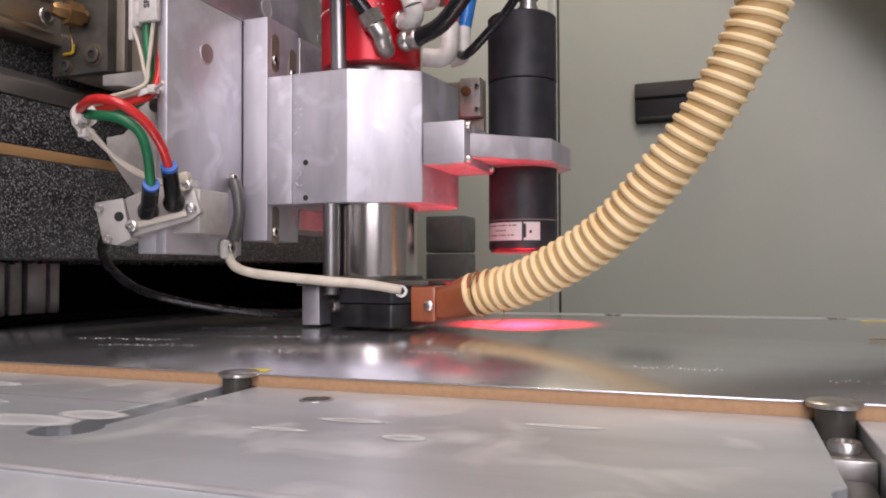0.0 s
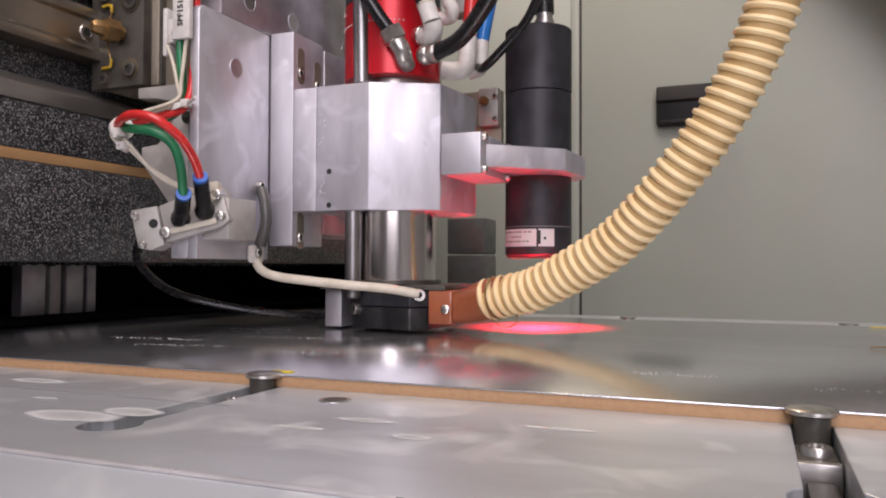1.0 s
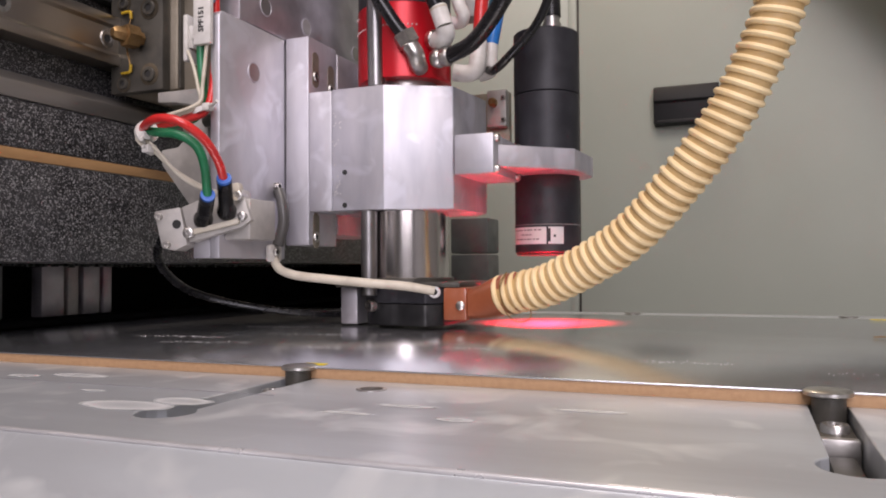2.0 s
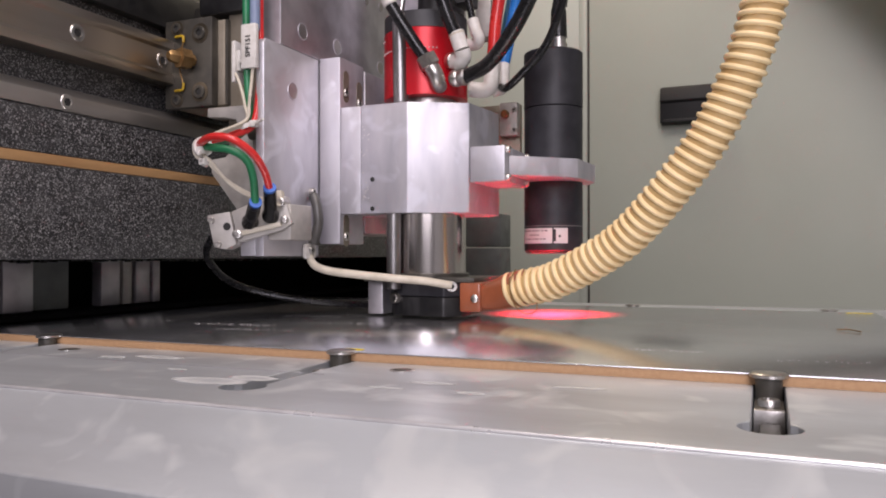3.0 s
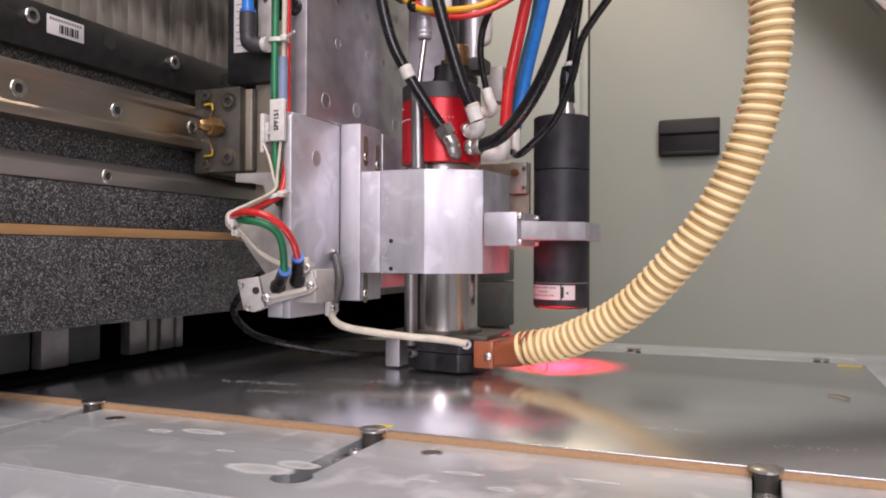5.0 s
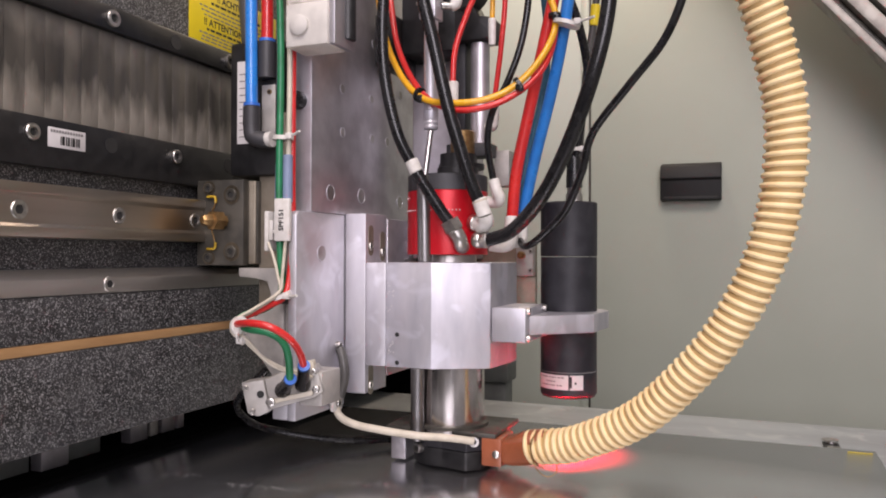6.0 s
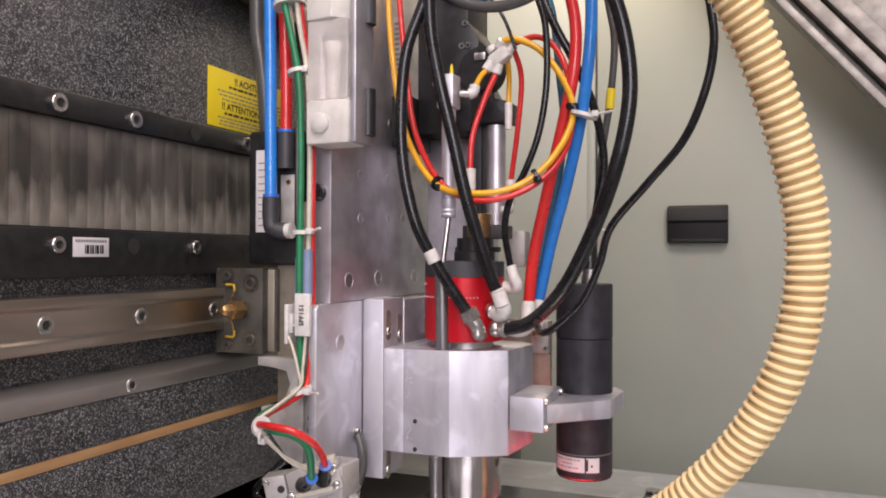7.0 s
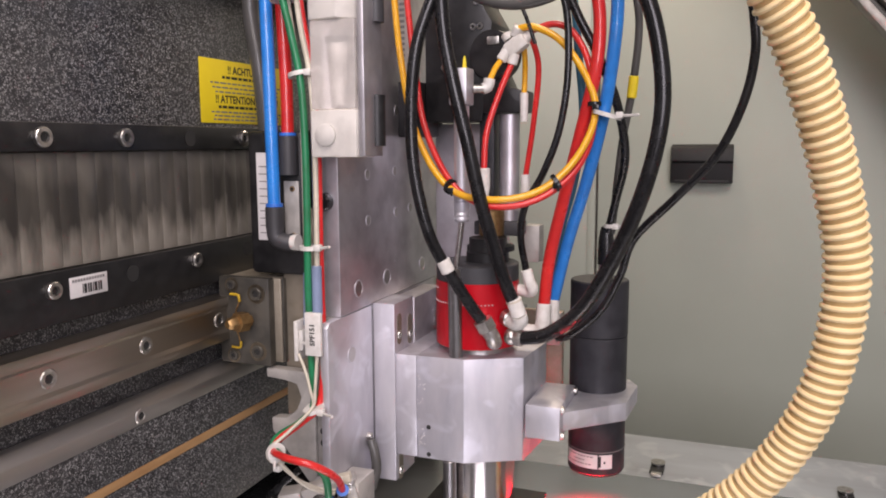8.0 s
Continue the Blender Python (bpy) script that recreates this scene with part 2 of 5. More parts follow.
def part(name, bm, material, parent, label="", smooth=True):
    ob = link(name, bm, material, smooth)
    ob.parent = parent
    if label:
        tagged(ob, label)
    return ob


def thing(name, label, category, group="", kind=""):
    return tagged(new(name), label, category, group, kind)


def solo(name, bm, material, label, category, group="", kind="", smooth=True):
    return tagged(link(name, bm, material, smooth), label, category, group, kind)


def box(x0, y0, z0, x1, y1, z1, bevel=0.0008, seg=2, turn=None, bm=None):
    made = bmesh.new()
    c = Matrix.Translation(((x0 + x1) / 2, (y0 + y1) / 2, (z0 + z1) / 2))
    bmesh.ops.create_cube(made, size=1, matrix=Matrix.Diagonal((abs(x1 - x0), abs(y1 - y0), abs(z1 - z0), 1)))
    if bevel:
        bmesh.ops.bevel(made, geom=made.edges[:], offset=bevel, segments=seg, affect="EDGES", profile=0.5)
    made.transform(c @ turn if turn else c)
    return merge(bm, made)


def merge(bm, made):
    if bm is None:
        return made
    me = bpy.data.meshes.new("scrap")
    made.to_mesh(me)
    made.free()
    bm.from_mesh(me)
    bpy.data.meshes.remove(me)
    return bm


def prism(outline, lo, hi, axis="z", bevel=0.0006, bm=None):
    """An outline pushed from lo to hi along an axis; the outline's two numbers are the other two axes in order."""
    made = bmesh.new()
    put = {"x": lambda a, b, c: (c, a, b), "y": lambda a, b, c: (a, c, b), "z": lambda a, b, c: (a, b, c)}[axis]
    low = [made.verts.new(put(a, b, lo)) for a, b in outline]
    high = [made.verts.new(put(a, b, hi)) for a, b in outline]
    made.faces.new(low)
    made.faces.new(high)
    n = len(outline)
    for i in range(n):
        made.faces.new((low[i], low[(i + 1) % n], high[(i + 1) % n], high[i]))
    bmesh.ops.recalc_face_normals(made, faces=made.faces)
    if bevel:
        bmesh.ops.bevel(made, geom=made.edges[:], offset=bevel, segments=2, affect="EDGES", profile=0.5)
    return merge(bm, made)


def lathe(profile, eye, way=(0, 0, 1), n=32, bm=None):
    """A turned body: profile rows of (distance along way, radius)."""
    made = bmesh.new()
    rot = Vector(way).normalized().to_track_quat("Z", "Y").to_matrix().to_4x4()
    rings = []
    for h, r in profile:
        rings.append([made.verts.new((max(r, 1e-5) * math.cos(2 * math.pi * i / n), max(r, 1e-5) * math.sin(2 * math.pi * i / n), h)) for i in range(n)])
    for a, b in zip(rings, rings[1:]):
        for i in range(n):
            made.faces.new((a[i], a[(i + 1) % n], b[(i + 1) % n], b[i]))
    made.faces.new(rings[0])
    made.faces.new(rings[-1])
    made.transform(Matrix.Translation(eye) @ rot)
    return merge(bm, made)


def rod(a, b, r, n=24, edge=0.0006, bm=None):
    a, b = Vector(a), Vector(b)
    h = (b - a).length
    e = min(edge, r * 0.4, h * 0.4)
    return lathe([(0, r - e), (e, r), (h - e, r), (h, r - e)], a, b - a, n, bm)


def curve_points(points, step):
    """A smooth line through the control points, resampled evenly."""
    p = [Vector(q) for q in points]
    p = [2 * p[0] - p[1], *p, 2 * p[-1] - p[-2]]
    fine = []
    for i in range(1, len(p) - 2):
        for k in range(24):
            t = k / 24
            a, b, c, d = p[i - 1], p[i], p[i + 1], p[i + 2]
            fine.append(0.5 * (2 * b + (c - a) * t + (2 * a - 5 * b + 4 * c - d) * t * t + (3 * b - a - 3 * c + d) * t ** 3))
    fine.append(p[-2])
    total = sum((b - a).length for a, b in zip(fine, fine[1:]))
    count = max(3, int(total / step))
    out, need, run = [fine[0]], total / count, 0.0
    for a, b in zip(fine, fine[1:]):
        length = (b - a).length
        while length > 0 and run + length >= need - 1e-9 and len(out) < count:
            f = (need - run) / length
            a = a + (b - a) * f
            length = (b - a).length
            out.append(a)
            run = 0.0
        run += length
    out.append(fine[-1])
    return out


def frames_along(line):
    """Turning-free frames along a line: rows of (point, side, up, tangent)."""
    tan = [(line[min(i + 1, len(line) - 1)] - line[max(i - 1, 0)]).normalized() for i in range(len(line))]
    side = tan[0].orthogonal().normalized()
    rows = []
    for p, t in zip(line, tan):
        side = (side - t * side.dot(t)).normalized()
        rows.append((p, side, t.cross(side), t))
    return rows


def sweep(points, r, step=0.004, n=12, radius=None, bm=None):
    """A round tube along a smooth line; radius(i) may vary it."""
    made = bmesh.new()
    rows = frames_along(curve_points(points, step))
    rings = []
    for i, (p, s, u, t) in enumerate(rows):
        q = radius(i) if radius else r
        rings.append([made.verts.new(p + (s * math.cos(2 * math.pi * k / n) + u * math.sin(2 * math.pi * k / n)) * q) for k in range(n)])
    for a, b in zip(rings, rings[1:]):
        for k in range(n):
            made.faces.new((a[k], a[(k + 1) % n], b[(k + 1) % n], b[k]))
    made.faces.new(rings[0])
    made.faces.new(rings[-1])
    return merge(bm, made)


def socket_screw(name, at, way, r, parent, material=None, h=0.003):
    """A cap screw with a hexagon socket, its head standing out along way."""
    way = Vector(way).normalized()
    at = Vector(at)
    bm = lathe([(-0.001, r), (h - 0.0005, r), (h, r * 0.9), (h, r * 0.55), (h * 0.3, r * 0.5)], at, way, 20)
    ob = part(name, bm, material or ZINC, parent)
    part("socket", lathe([(0, r * 0.5), (0.0002, r * 0.5)], at + way * (h * 0.3 + 0.0001), way, 6), WATERY, ob)
    return ob


def hole(name, at, way, r, parent):
    """A counterbored bolt hole: a bright rim and a dark recess with a screw in it."""
    way, at = Vector(way).normalized(), Vector(at)
    ob = part(name, lathe([(0.0, r), (0.0004, r), (0.0004, r * 0.88), (0.0001, r * 0.86)], at, way, 20), MILLED, parent)
    part("recess", lathe([(0.0002, r * 0.86), (0.0003, r * 0.86)], at, way, 20), LEDGE, ob)
    return ob


def tie(name, at, way, r, parent=None, material=None, tail=(0.010, 0, 0)):
    """A cable tie: a band with a square head and a cut tail."""
    ob = thing(name, "white nylon cable tie round the tubes", "cable tie", "cable ties") if parent is None else parent
    way, at = Vector(way).normalized(), Vector(at)
    m = material or WHITE
    part("band", lathe([(-0.0013, r), (-0.0013, r + 0.0008), (0.0013, r + 0.0008), (0.0013, r)], at, way, 20), m, ob)
    v = Vector(tail)
    part("tie_head", box(at.x + v.x * 0.6 - 0.0022, at.y + v.y * 0.6 - 0.0022, at.z + v.z * 0.6 - 0.002, at.x + v.x * 0.6 + 0.0022, at.y + v.y * 0.6 + 0.0022, at.z + v.z * 0.6 + 0.002, 0.0005), m, ob)
    part("tail", sweep([at + v * 0.5, at + v * 1.0, at + v * 1.5 + Vector((0, 0, 0.0008))], 0.0009, 0.002, 6), m, ob)
    return ob
# ---- room ----
YS = 0.006
TABLE_AT, BEAM_AT, WALL_AT, WALL_THINGS_AT = (0.0069, 0.0306, 0), (-0.0071, 0.0040, 0.0013), (-0.0091, 0.0270, 0), (-0.0091, 0.0270, -0.0135)
wall = solo("wall_north", box(-0.9, 0.679, -0.9, 1.6, 0.72, 1.9, 0), CARRIAGE, "grey-green painted sheet metal cabin wall of two panels", "wall", kind="structure", smooth=False)
wall.location = WALL_AT
part("panel", box(-0.9, 0.676, -0.9, -0.0215, 0.6785, 1.9, 0.0006), WALL, wall)
part("edge_strip", box(-0.033, 0.6735, -0.9, -0.0225, 0.6758, 1.9, 0.0006), WALL, wall)
part("panel", box(-0.018, 0.6745, -0.9, 1.6, 0.6785, 1.9, 0.0015), WALL, wall)
solo("wall_east", box(1.6, -3.0, -0.9, 1.7, 0.72, 1.9, 0), WALL_OFF, "pale workshop wall", "wall", kind="structure", smooth=False)
solo("wall_west", box(-1.0, -3.0, -0.9, -0.9, 0.72, 1.9, 0), WALL_OFF, "pale workshop wall behind the machine", "wall", kind="structure", smooth=False)
solo("wall_south", box(-1.0, -3.1, -0.9, 1.7, -3.0, 1.9, 0), WALL_OFF, "pale workshop wall", "wall", kind="structure", smooth=False)
solo("floor", box(-1.0, -3.1, -1.0, 1.7, 0.72, -0.9, 0), FLOORING, "grey workshop floor", "floor", kind="structure", smooth=False)
solo("ceiling", box(-1.0, -3.1, 1.9, 1.7, 0.72, 2.0, 0), WALL_OFF, "white workshop ceiling", "ceiling", kind="structure", smooth=False)

# ---- granite beam with rail and motor track ----
beam = thing("machine_beam", "black speckled granite beam with steel rails and a magnet track", "machine beam")
beam.location = BEAM_AT
part("granite_base", box(-0.40, -1.3, 0.043, -0.147, 0.36, 0.0965, 0.0015), GRANITE, beam)
part("cable_strip", box(-0.39, -1.3, 0.0965, -0.1475, 0.36, 0.1025, 0.0004), INLAY, beam, "thin tan strip let into the granite")
part("granite_middle", box(-0.40, -1.3, 0.1025, -0.147, 0.36, 0.128, 0.001), GRANITE, beam)
part("granite_back", box(-0.40, -1.3, 0.128, -0.158, 0.36, 0.403, 0.002), GRANITE, beam)
part("top_cover", box(-0.42, -1.3, 0.4040, -0.146, 0.36, 0.4200, 0.0015), CAST, beam, "brownish metal cover over the beam")
part("cover_lip", box(-0.1455, -1.3, 0.3990, -0.141, 0.36, 0.4210, 0.001), CAST, beam)
part("ledge", prism([(-0.158, 0.128), (-0.146, 0.1281), (-0.146, 0.137), (-0.1515, 0.1425), (-0.158, 0.1425)], -1.3, 0.36, "y"), LEDGE, beam, "ground steel ledge")
part("guide_rail", prism([(-0.158, 0.1600), (-0.1425, 0.1600), (-0.1425, 0.1655), (-0.144, 0.1675), (-0.144, 0.1815), (-0.1425, 0.1835), (-0.1425, 0.189), (-0.158, 0.189)], -1.3, 0.36, "y", 0.0004), STEEL, beam, "ground steel guide rail")
part("lower_bar", box(-0.158, -1.3, 0.199, -0.149, 0.36, 0.2262, 0.0008), BLACK, beam, "black clamp bar")
part("upper_bar", box(-0.158, -1.3, 0.2868, -0.149, 0.36, 0.3015, 0.0008), BLACK, beam, "black clamp bar")
part("magnet_track", box(-0.159, -1.3, 0.2265, -0.1545, 0.36, 0.2866, 0.0004), CARRIAGE, beam, "dark carrier of the magnet track")
for k in range(-64, 28):
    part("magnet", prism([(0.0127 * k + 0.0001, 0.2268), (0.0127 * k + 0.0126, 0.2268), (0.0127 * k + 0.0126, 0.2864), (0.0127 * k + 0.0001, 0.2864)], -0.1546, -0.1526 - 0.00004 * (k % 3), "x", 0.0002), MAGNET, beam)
for k in range(-9, 11):
    y = -0.1375 + 0.0688 * k + YS
    if -0.6 < y < 0.34:
        if not -0.05 < y < 0.2:
            socket_screw("rail_screw", (-0.1445, y, 0.1745), (1, 0, 0), 0.0052, beam, h=0.0012)
        if k % 4 == 0:
            socket_screw("ledge_screw", (-0.1465, y - 0.005, 0.1335), (1, 0, 0), 0.0048, beam, LEDGE, h=0.0010)
for k in range(-9, 11):
    y = -0.139 + 0.0562 * k + YS
    if -0.6 < y < 0.34:
        if k % 4 == 1:
            part("screw_hole", lathe([(0, 0.0050), (0.0002, 0.0050)], (-0.149, y, 0.294), (1, 0, 0), 20), WATERY, beam)
        else:
            socket_screw("track_screw", (-0.149, y, 0.294), (1, 0, 0), 0.0052, beam, h=0.0022)
        if k % 2 == 1 or k == -1:
            socket_screw("track_screw", (-0.149, y, 0.217), (1, 0, 0), 0.0046, beam, h=0.0022)
        else:
            part("screw_hole", lathe([(0, 0.0048), (0.0002, 0.0048)], (-0.149, y, 0.217), (1, 0, 0), 20), WATERY, beam)

# ---- work table with stacked sheets ----
def keyhole(x, y_in, y_end, w, r):
    """The notch of one clamp slot, walked from its one lip round the key end to the other."""
    rows = [(x - w, y_in)]
    a0 = math.asin(w / r)
    for i in range(15):
        a = math.pi / 2 + a0 + (2 * math.pi - 2 * a0) * i / 14
        rows.append((x + r * math.cos(a), y_end + r * math.sin(a)))
    rows.append((x + w, y_in))
    return rows


EDGE, FRONT = -0.190, -0.292
SLOTS = (-0.140, 0.037, 0.211)
table = thing("work_table", "machined aluminium work table with keyhole slots for clamps", "machine table")
table.location = TABLE_AT
outline = [(-0.60, FRONT), (0.50, FRONT), (0.50, EDGE + 0.012)]
for x in reversed(SLOTS):
    outline += list(reversed(keyhole(x, EDGE + 0.012, -0.262, 0.0052, 0.0085)))
outline += [(-0.60, EDGE + 0.012)]
part("front_plate", prism(outline, -0.011, 0.0, "z", 0.0004), TABLE, table, "aluminium edge plate with keyhole slots", smooth=False)
part("table_bed", box(-0.60, EDGE + 0.0125, -0.03, 0.50, 0.262, -0.0004, 0.0006), TABLE, table)
part("slot_floor", box(-0.60, FRONT, -0.03, 0.50, EDGE + 0.012, -0.0114, 0.0006), CARRIAGE, table)
part("edge_round", rod((-0.60, FRONT + 0.0003, -0.0009), (0.50, FRONT + 0.0003, -0.0009), 0.0010, 12), EDGEBRIGHT, table, "bright rounded table edge")
part("front_face", prism([(FRONT + 0.0004, -0.0004), (FRONT - 0.030, -0.020), (FRONT - 0.032, -0.05), (FRONT + 0.0004, -0.05)], -0.60, 0.50, "x", 0.0008), TABLE, table, "bevelled front edge of the table")
sheet = thing("sheet_stack", "thin bright aluminium sheet over a brown backing board on the table", "sheet stack")
sheet.location = TABLE_AT
part("backing_board", box(-0.45, EDGE, 0.0, 0.283, 0.150, 0.0037, 0.0002), BROWN, sheet, "brown fibre backing board")
part("cover_sheet", box(-0.45, EDGE - 0.0004, 0.0038, 0.284, 0.151, 0.0043, 0.0001), SHEET, sheet, "shiny rolled aluminium cover sheet")

# ---- spindle carriage ----
carriage = thing("spindle_carriage", "milled aluminium spindle carriage on the guide rail", "machine carriage")
part("bearing_cap", box(-0.157, -0.050, 0.145, -0.118, -0.043, 0.204, 0.001), CARRIAGE, carriage, "dark end cap of the rail bearing")
part("bearing_block", box(-0.156, -0.0428, 0.146, -0.113, 0.06, 0.2035, 0.0015), CAST, carriage, "brownish rail bearing block")
part("axis_plate", box(-0.086, -0.046, 0.1812, -0.067, 0.14, 0.47, 0.0008), PLATE, carriage, "grey machined plate with bolt holes")
part("lower_axis_plate", box(-0.086, 0.004, 0.062, -0.0675, 0.12, 0.1808, 0.0008), PLATE, carriage)
part("side_plate", prism([(-0.064, 0.046), (-0.0005, 0.046), (-0.0005, 0.181), (-0.061, 0.181), (-0.064, 0.178)], -0.073, -0.067, "x", 0.0007), MILLED, carriage, "milled aluminium side plate")
part("plate_foot", box(-0.0845, -0.0638, 0.0462, -0.0732, -0.001, 0.074, 0.0008), MILLED, carriage)
part("mounting_bar", box(-0.0668, 0.0, 0.0543, -0.0505, 0.034, 0.1821, 0.0008), MILLED, carriage)



# ---- spindle ----
spindle = thing("drill_spindle", "red drill spindle clamped in a milled aluminium block", "drill spindle")
AX, AY = 0.0005, 0.033
part("clamp_flange", box(-0.0503, 0.0, 0.0746, -0.0346, 0.078, 0.1472, 0.0007), MILLED, spindle)
part("clamp_block", prism([(-0.0344, 0.0), (0.0, 0.0), (0.0365, 0.019), (0.0415, 0.0655), (0.03, 0.08), (-0.0344, 0.08)], 0.0745, 0.1475, "z", 0.0006), BRIGHT, spindle, "milled aluminium clamp block with bevelled corners")
part("base_ring", lathe([(0.1476, 0.0195), (0.1529, 0.0195)], (AX, AY, 0), n=40), LEDGE, spindle)
random.seed(11)
bm = bmesh.new()
for z in (0.133, 0.127, 0.1255, 0.116, 0.1135, 0.109, 0.0935, 0.0905, 0.086, 0.084, 0.081, 0.078):
    x, r = random.uniform(-0.0341, -0.0315), random.uniform(0.0002, 0.00045)
    box(x - r, -0.0004, z - r, x + r, -0.0001, z + r * 1.3, 0.0001, bm=bm)
part("glue_specks", bm, PAPER, spindle, "small white specks of glue beside the joint")
part("spindle_body", lathe([(0.1530, 0.0285), (0.1535, 0.029), (0.1975, 0.029), (0.198, 0.0285)], (AX - 0.0015, AY, 0), n=56), RED, spindle, "red anodised spindle body")
part("spindle_collar", lathe([(0.1981, 0.0288), (0.209, 0.0288), (0.2095, 0.028)], (AX - 0.0015, AY, 0), n=56), COLLAR, spindle, "dark grey spindle collar")
part("spindle_neck", lathe([(0.2096, 0.015), (0.216, 0.015), (0.2165, 0.013), (0.226, 0.013)], (AX + 0.004, AY + 0.006, 0), n=32), BLACK, spindle)
part("quill", lathe([(0.026, 0.0255), (0.0745, 0.0255)], (AX, AY, 0), n=64), CHROME, spindle, "polished chrome quill")
part("guide_rod", rod((-0.0115, 0.0035, 0.024), (-0.0115, 0.0035, 0.0744), 0.0047), ROD, spindle, "dark steel guide rod")
def foot_outline(grow):
    rows = [(AX + (0.0252 + grow) * math.cos(math.radians(a)), AY + (0.0252 + grow) * math.sin(math.radians(a))) for a in range(60, 281, 10)]
    return rows + [(0.024 + grow, 0.0035 - grow), (0.0325 + grow, 0.012), (0.0325 + grow, 0.055)]


part("pressure_foot", prism(foot_outline(0), 0.0062, 0.0192, "z", 0.0012), BLACK, spindle, "black pressure foot")
part("foot_ring", prism(foot_outline(0.0006), 0.0194, 0.0285, "z", 0.001), ANODISED, spindle)
part("foot_flange", box(-0.038, 0.010, 0.0287, 0.043, 0.066, 0.0320, 0.0008), CARRIAGE, spindle, "dark steel flange round the quill")
part("flange_ring", lathe([(0.0321, 0.0285), (0.034, 0.0285), (0.0345, 0.0275)], (AX, AY, 0), n=48), CARRIAGE, spindle)
part("foot_plate", box(-0.0385, 0.018, 0.006, -0.0272, 0.05, 0.0285, 0.0006), PLATE, spindle)
socket_screw("foot_screw", (-0.013, 0.0105, 0.0178), (-0.45, -1, 0), 0.0036, spindle, h=0.003)
socket_screw("tube_screw", (0.0285, 0.0075, 0.0262), (0.45, -1, 0), 0.0036, spindle, h=0.002)

# ---- inspection camera ----
cx, cy, cr = 0.0755, 0.088, 0.0211
viewer = thing("inspection_camera", "black cylindrical inspection camera in an aluminium bracket arm", "inspection camera")
part("upper_housing", lathe([(0.152, cr - 0.0004), (0.1525, cr), (0.1915, cr), (0.1925, cr - 0.001)], (cx, cy, 0), n=48), ANODISED, viewer)
part("lower_housing", lathe([(0.049, cr - 0.0012), (0.050, cr - 0.0002), (0.1512, cr - 0.0002), (0.1516, cr - 0.0006)], (cx, cy, 0), n=48), ANODISED, viewer)
part("arm_base", box(0.0395, 0.012, 0.094, 0.0632, 0.066, 0.1172, 0.0008), BRIGHT, viewer, "milled aluminium arm base")
part("clamp_arm", prism([(0.0634, 0.0205), (0.101, 0.055), (0.1038, 0.098), (0.096, 0.112), (0.0634, 0.105)], 0.0985, 0.1115, "z", 0.0007), BRIGHT, viewer, "flat aluminium clamp arm")
part("housing_groove", lathe([(0.0668, cr + 0.0001), (0.0674, cr + 0.0001)], (cx, cy, 0), n=48), INKGREY, viewer)
part("lens_bezel", lathe([(0.0478, cr - 0.003), (0.0482, cr - 0.0012), (0.0489, cr - 0.0012)], (cx, cy, 0), n=48), BLACK, viewer)
part("connector", lathe([(0.1926, 0.0062), (0.199, 0.0062), (0.1992, 0.0052), (0.2035, 0.0052)], (cx + 0.004, cy, 0), n=24), ZINC, viewer, "metal cable connector")
part("connector_boot", lathe([(0.2036, 0.0062), (0.222, 0.0056), (0.231, 0.004)], (cx + 0.004, cy, 0), n=20), RUBBER, viewer)


def wrapped(name, a0, a1, z0, z1, r, material, parent):
    """A label bent round the camera housing."""
    bm = bmesh.new()
    rows = [[bm.verts.new((cx + r * math.cos(a0 + (a1 - a0) * i / 16), cy + r * math.sin(a0 + (a1 - a0) * i / 16), z)) for i in range(17)] for z in (z0, z1)]
    for i in range(16):
        bm.faces.new((rows[0][i], rows[0][i + 1], rows[1][i + 1], rows[1][i]))
    return part(name, bm, material, parent)


lab = wrapped("label", radians(-152), radians(-78), 0.0548, 0.0655, cr + 0.0002, PAPER, viewer)
for z, a0, a1 in ((0.0632, -146, -86), (0.0602, -128, -104), (0.0574, -142, -90)):
    for k in range(9):
        b0 = a0 + (a1 - a0) * k / 9
        wrapped("print_bar", radians(b0), radians(b0 + (a1 - a0) / 9 * (0.55 + 0.35 * ((k * 7) % 3) / 2)), z, z + 0.0009, cr + 0.0003, INKGREY, lab)
lab2 = wrapped("label", radians(-75), radians(-48), 0.0548, 0.0655, cr + 0.0002, PAPER, viewer)
wrapped("print_bar", radians(-75), radians(-71), 0.0562, 0.0646, cr + 0.0003, INK, lab2)
wrapped("print_bar", radians(-66), radians(-62), 0.059, 0.0606, cr + 0.0003, INK, lab2)
for z in (0.1148, 0.0968):
    socket_screw("arm_screw", (0.0632, 0.0165, z), (1, 0, 0), 0.0024, viewer, h=0.0022)
    socket_screw("arm_screw", (0.0632, 0.060, z), (1, 0, 0), 0.0024, viewer, h=0.0022)
ring = part("ring_light", lathe([(0.0479, 0.0170), (0.0484, 0.0170), (0.0484, 0.0120), (0.0479, 0.0120)], (cx, cy, 0), n=40), GLOW, viewer, "red glowing ring light")
# ---- holes and screws of the carriage ----
for y, z in ((-0.0162, 0.312), (-0.0047, 0.2708), (-0.0043, 0.2398), (0.042, 0.2415), (0.0406, 0.2718), (0.093, 0.245), (0.0685, 0.243), (0.093, 0.285), (0.045, 0.315), (0.092, 0.33), (-0.0162, 0.35)):
    hole("bolt_hole", (-0.067, y, z), (1, 0, 0), 0.0037, carriage)
for y, z in ((-0.0207, 0.1955), (0.0246, 0.1963), (0.0922, 0.1959)):
    hole("bolt_hole", (-0.067, y, z), (1, 0, 0), 0.0058, carriage)
hole("bolt_hole", (-0.067, -0.0324, 0.1536), (1, 0, 0), 0.0058, carriage)
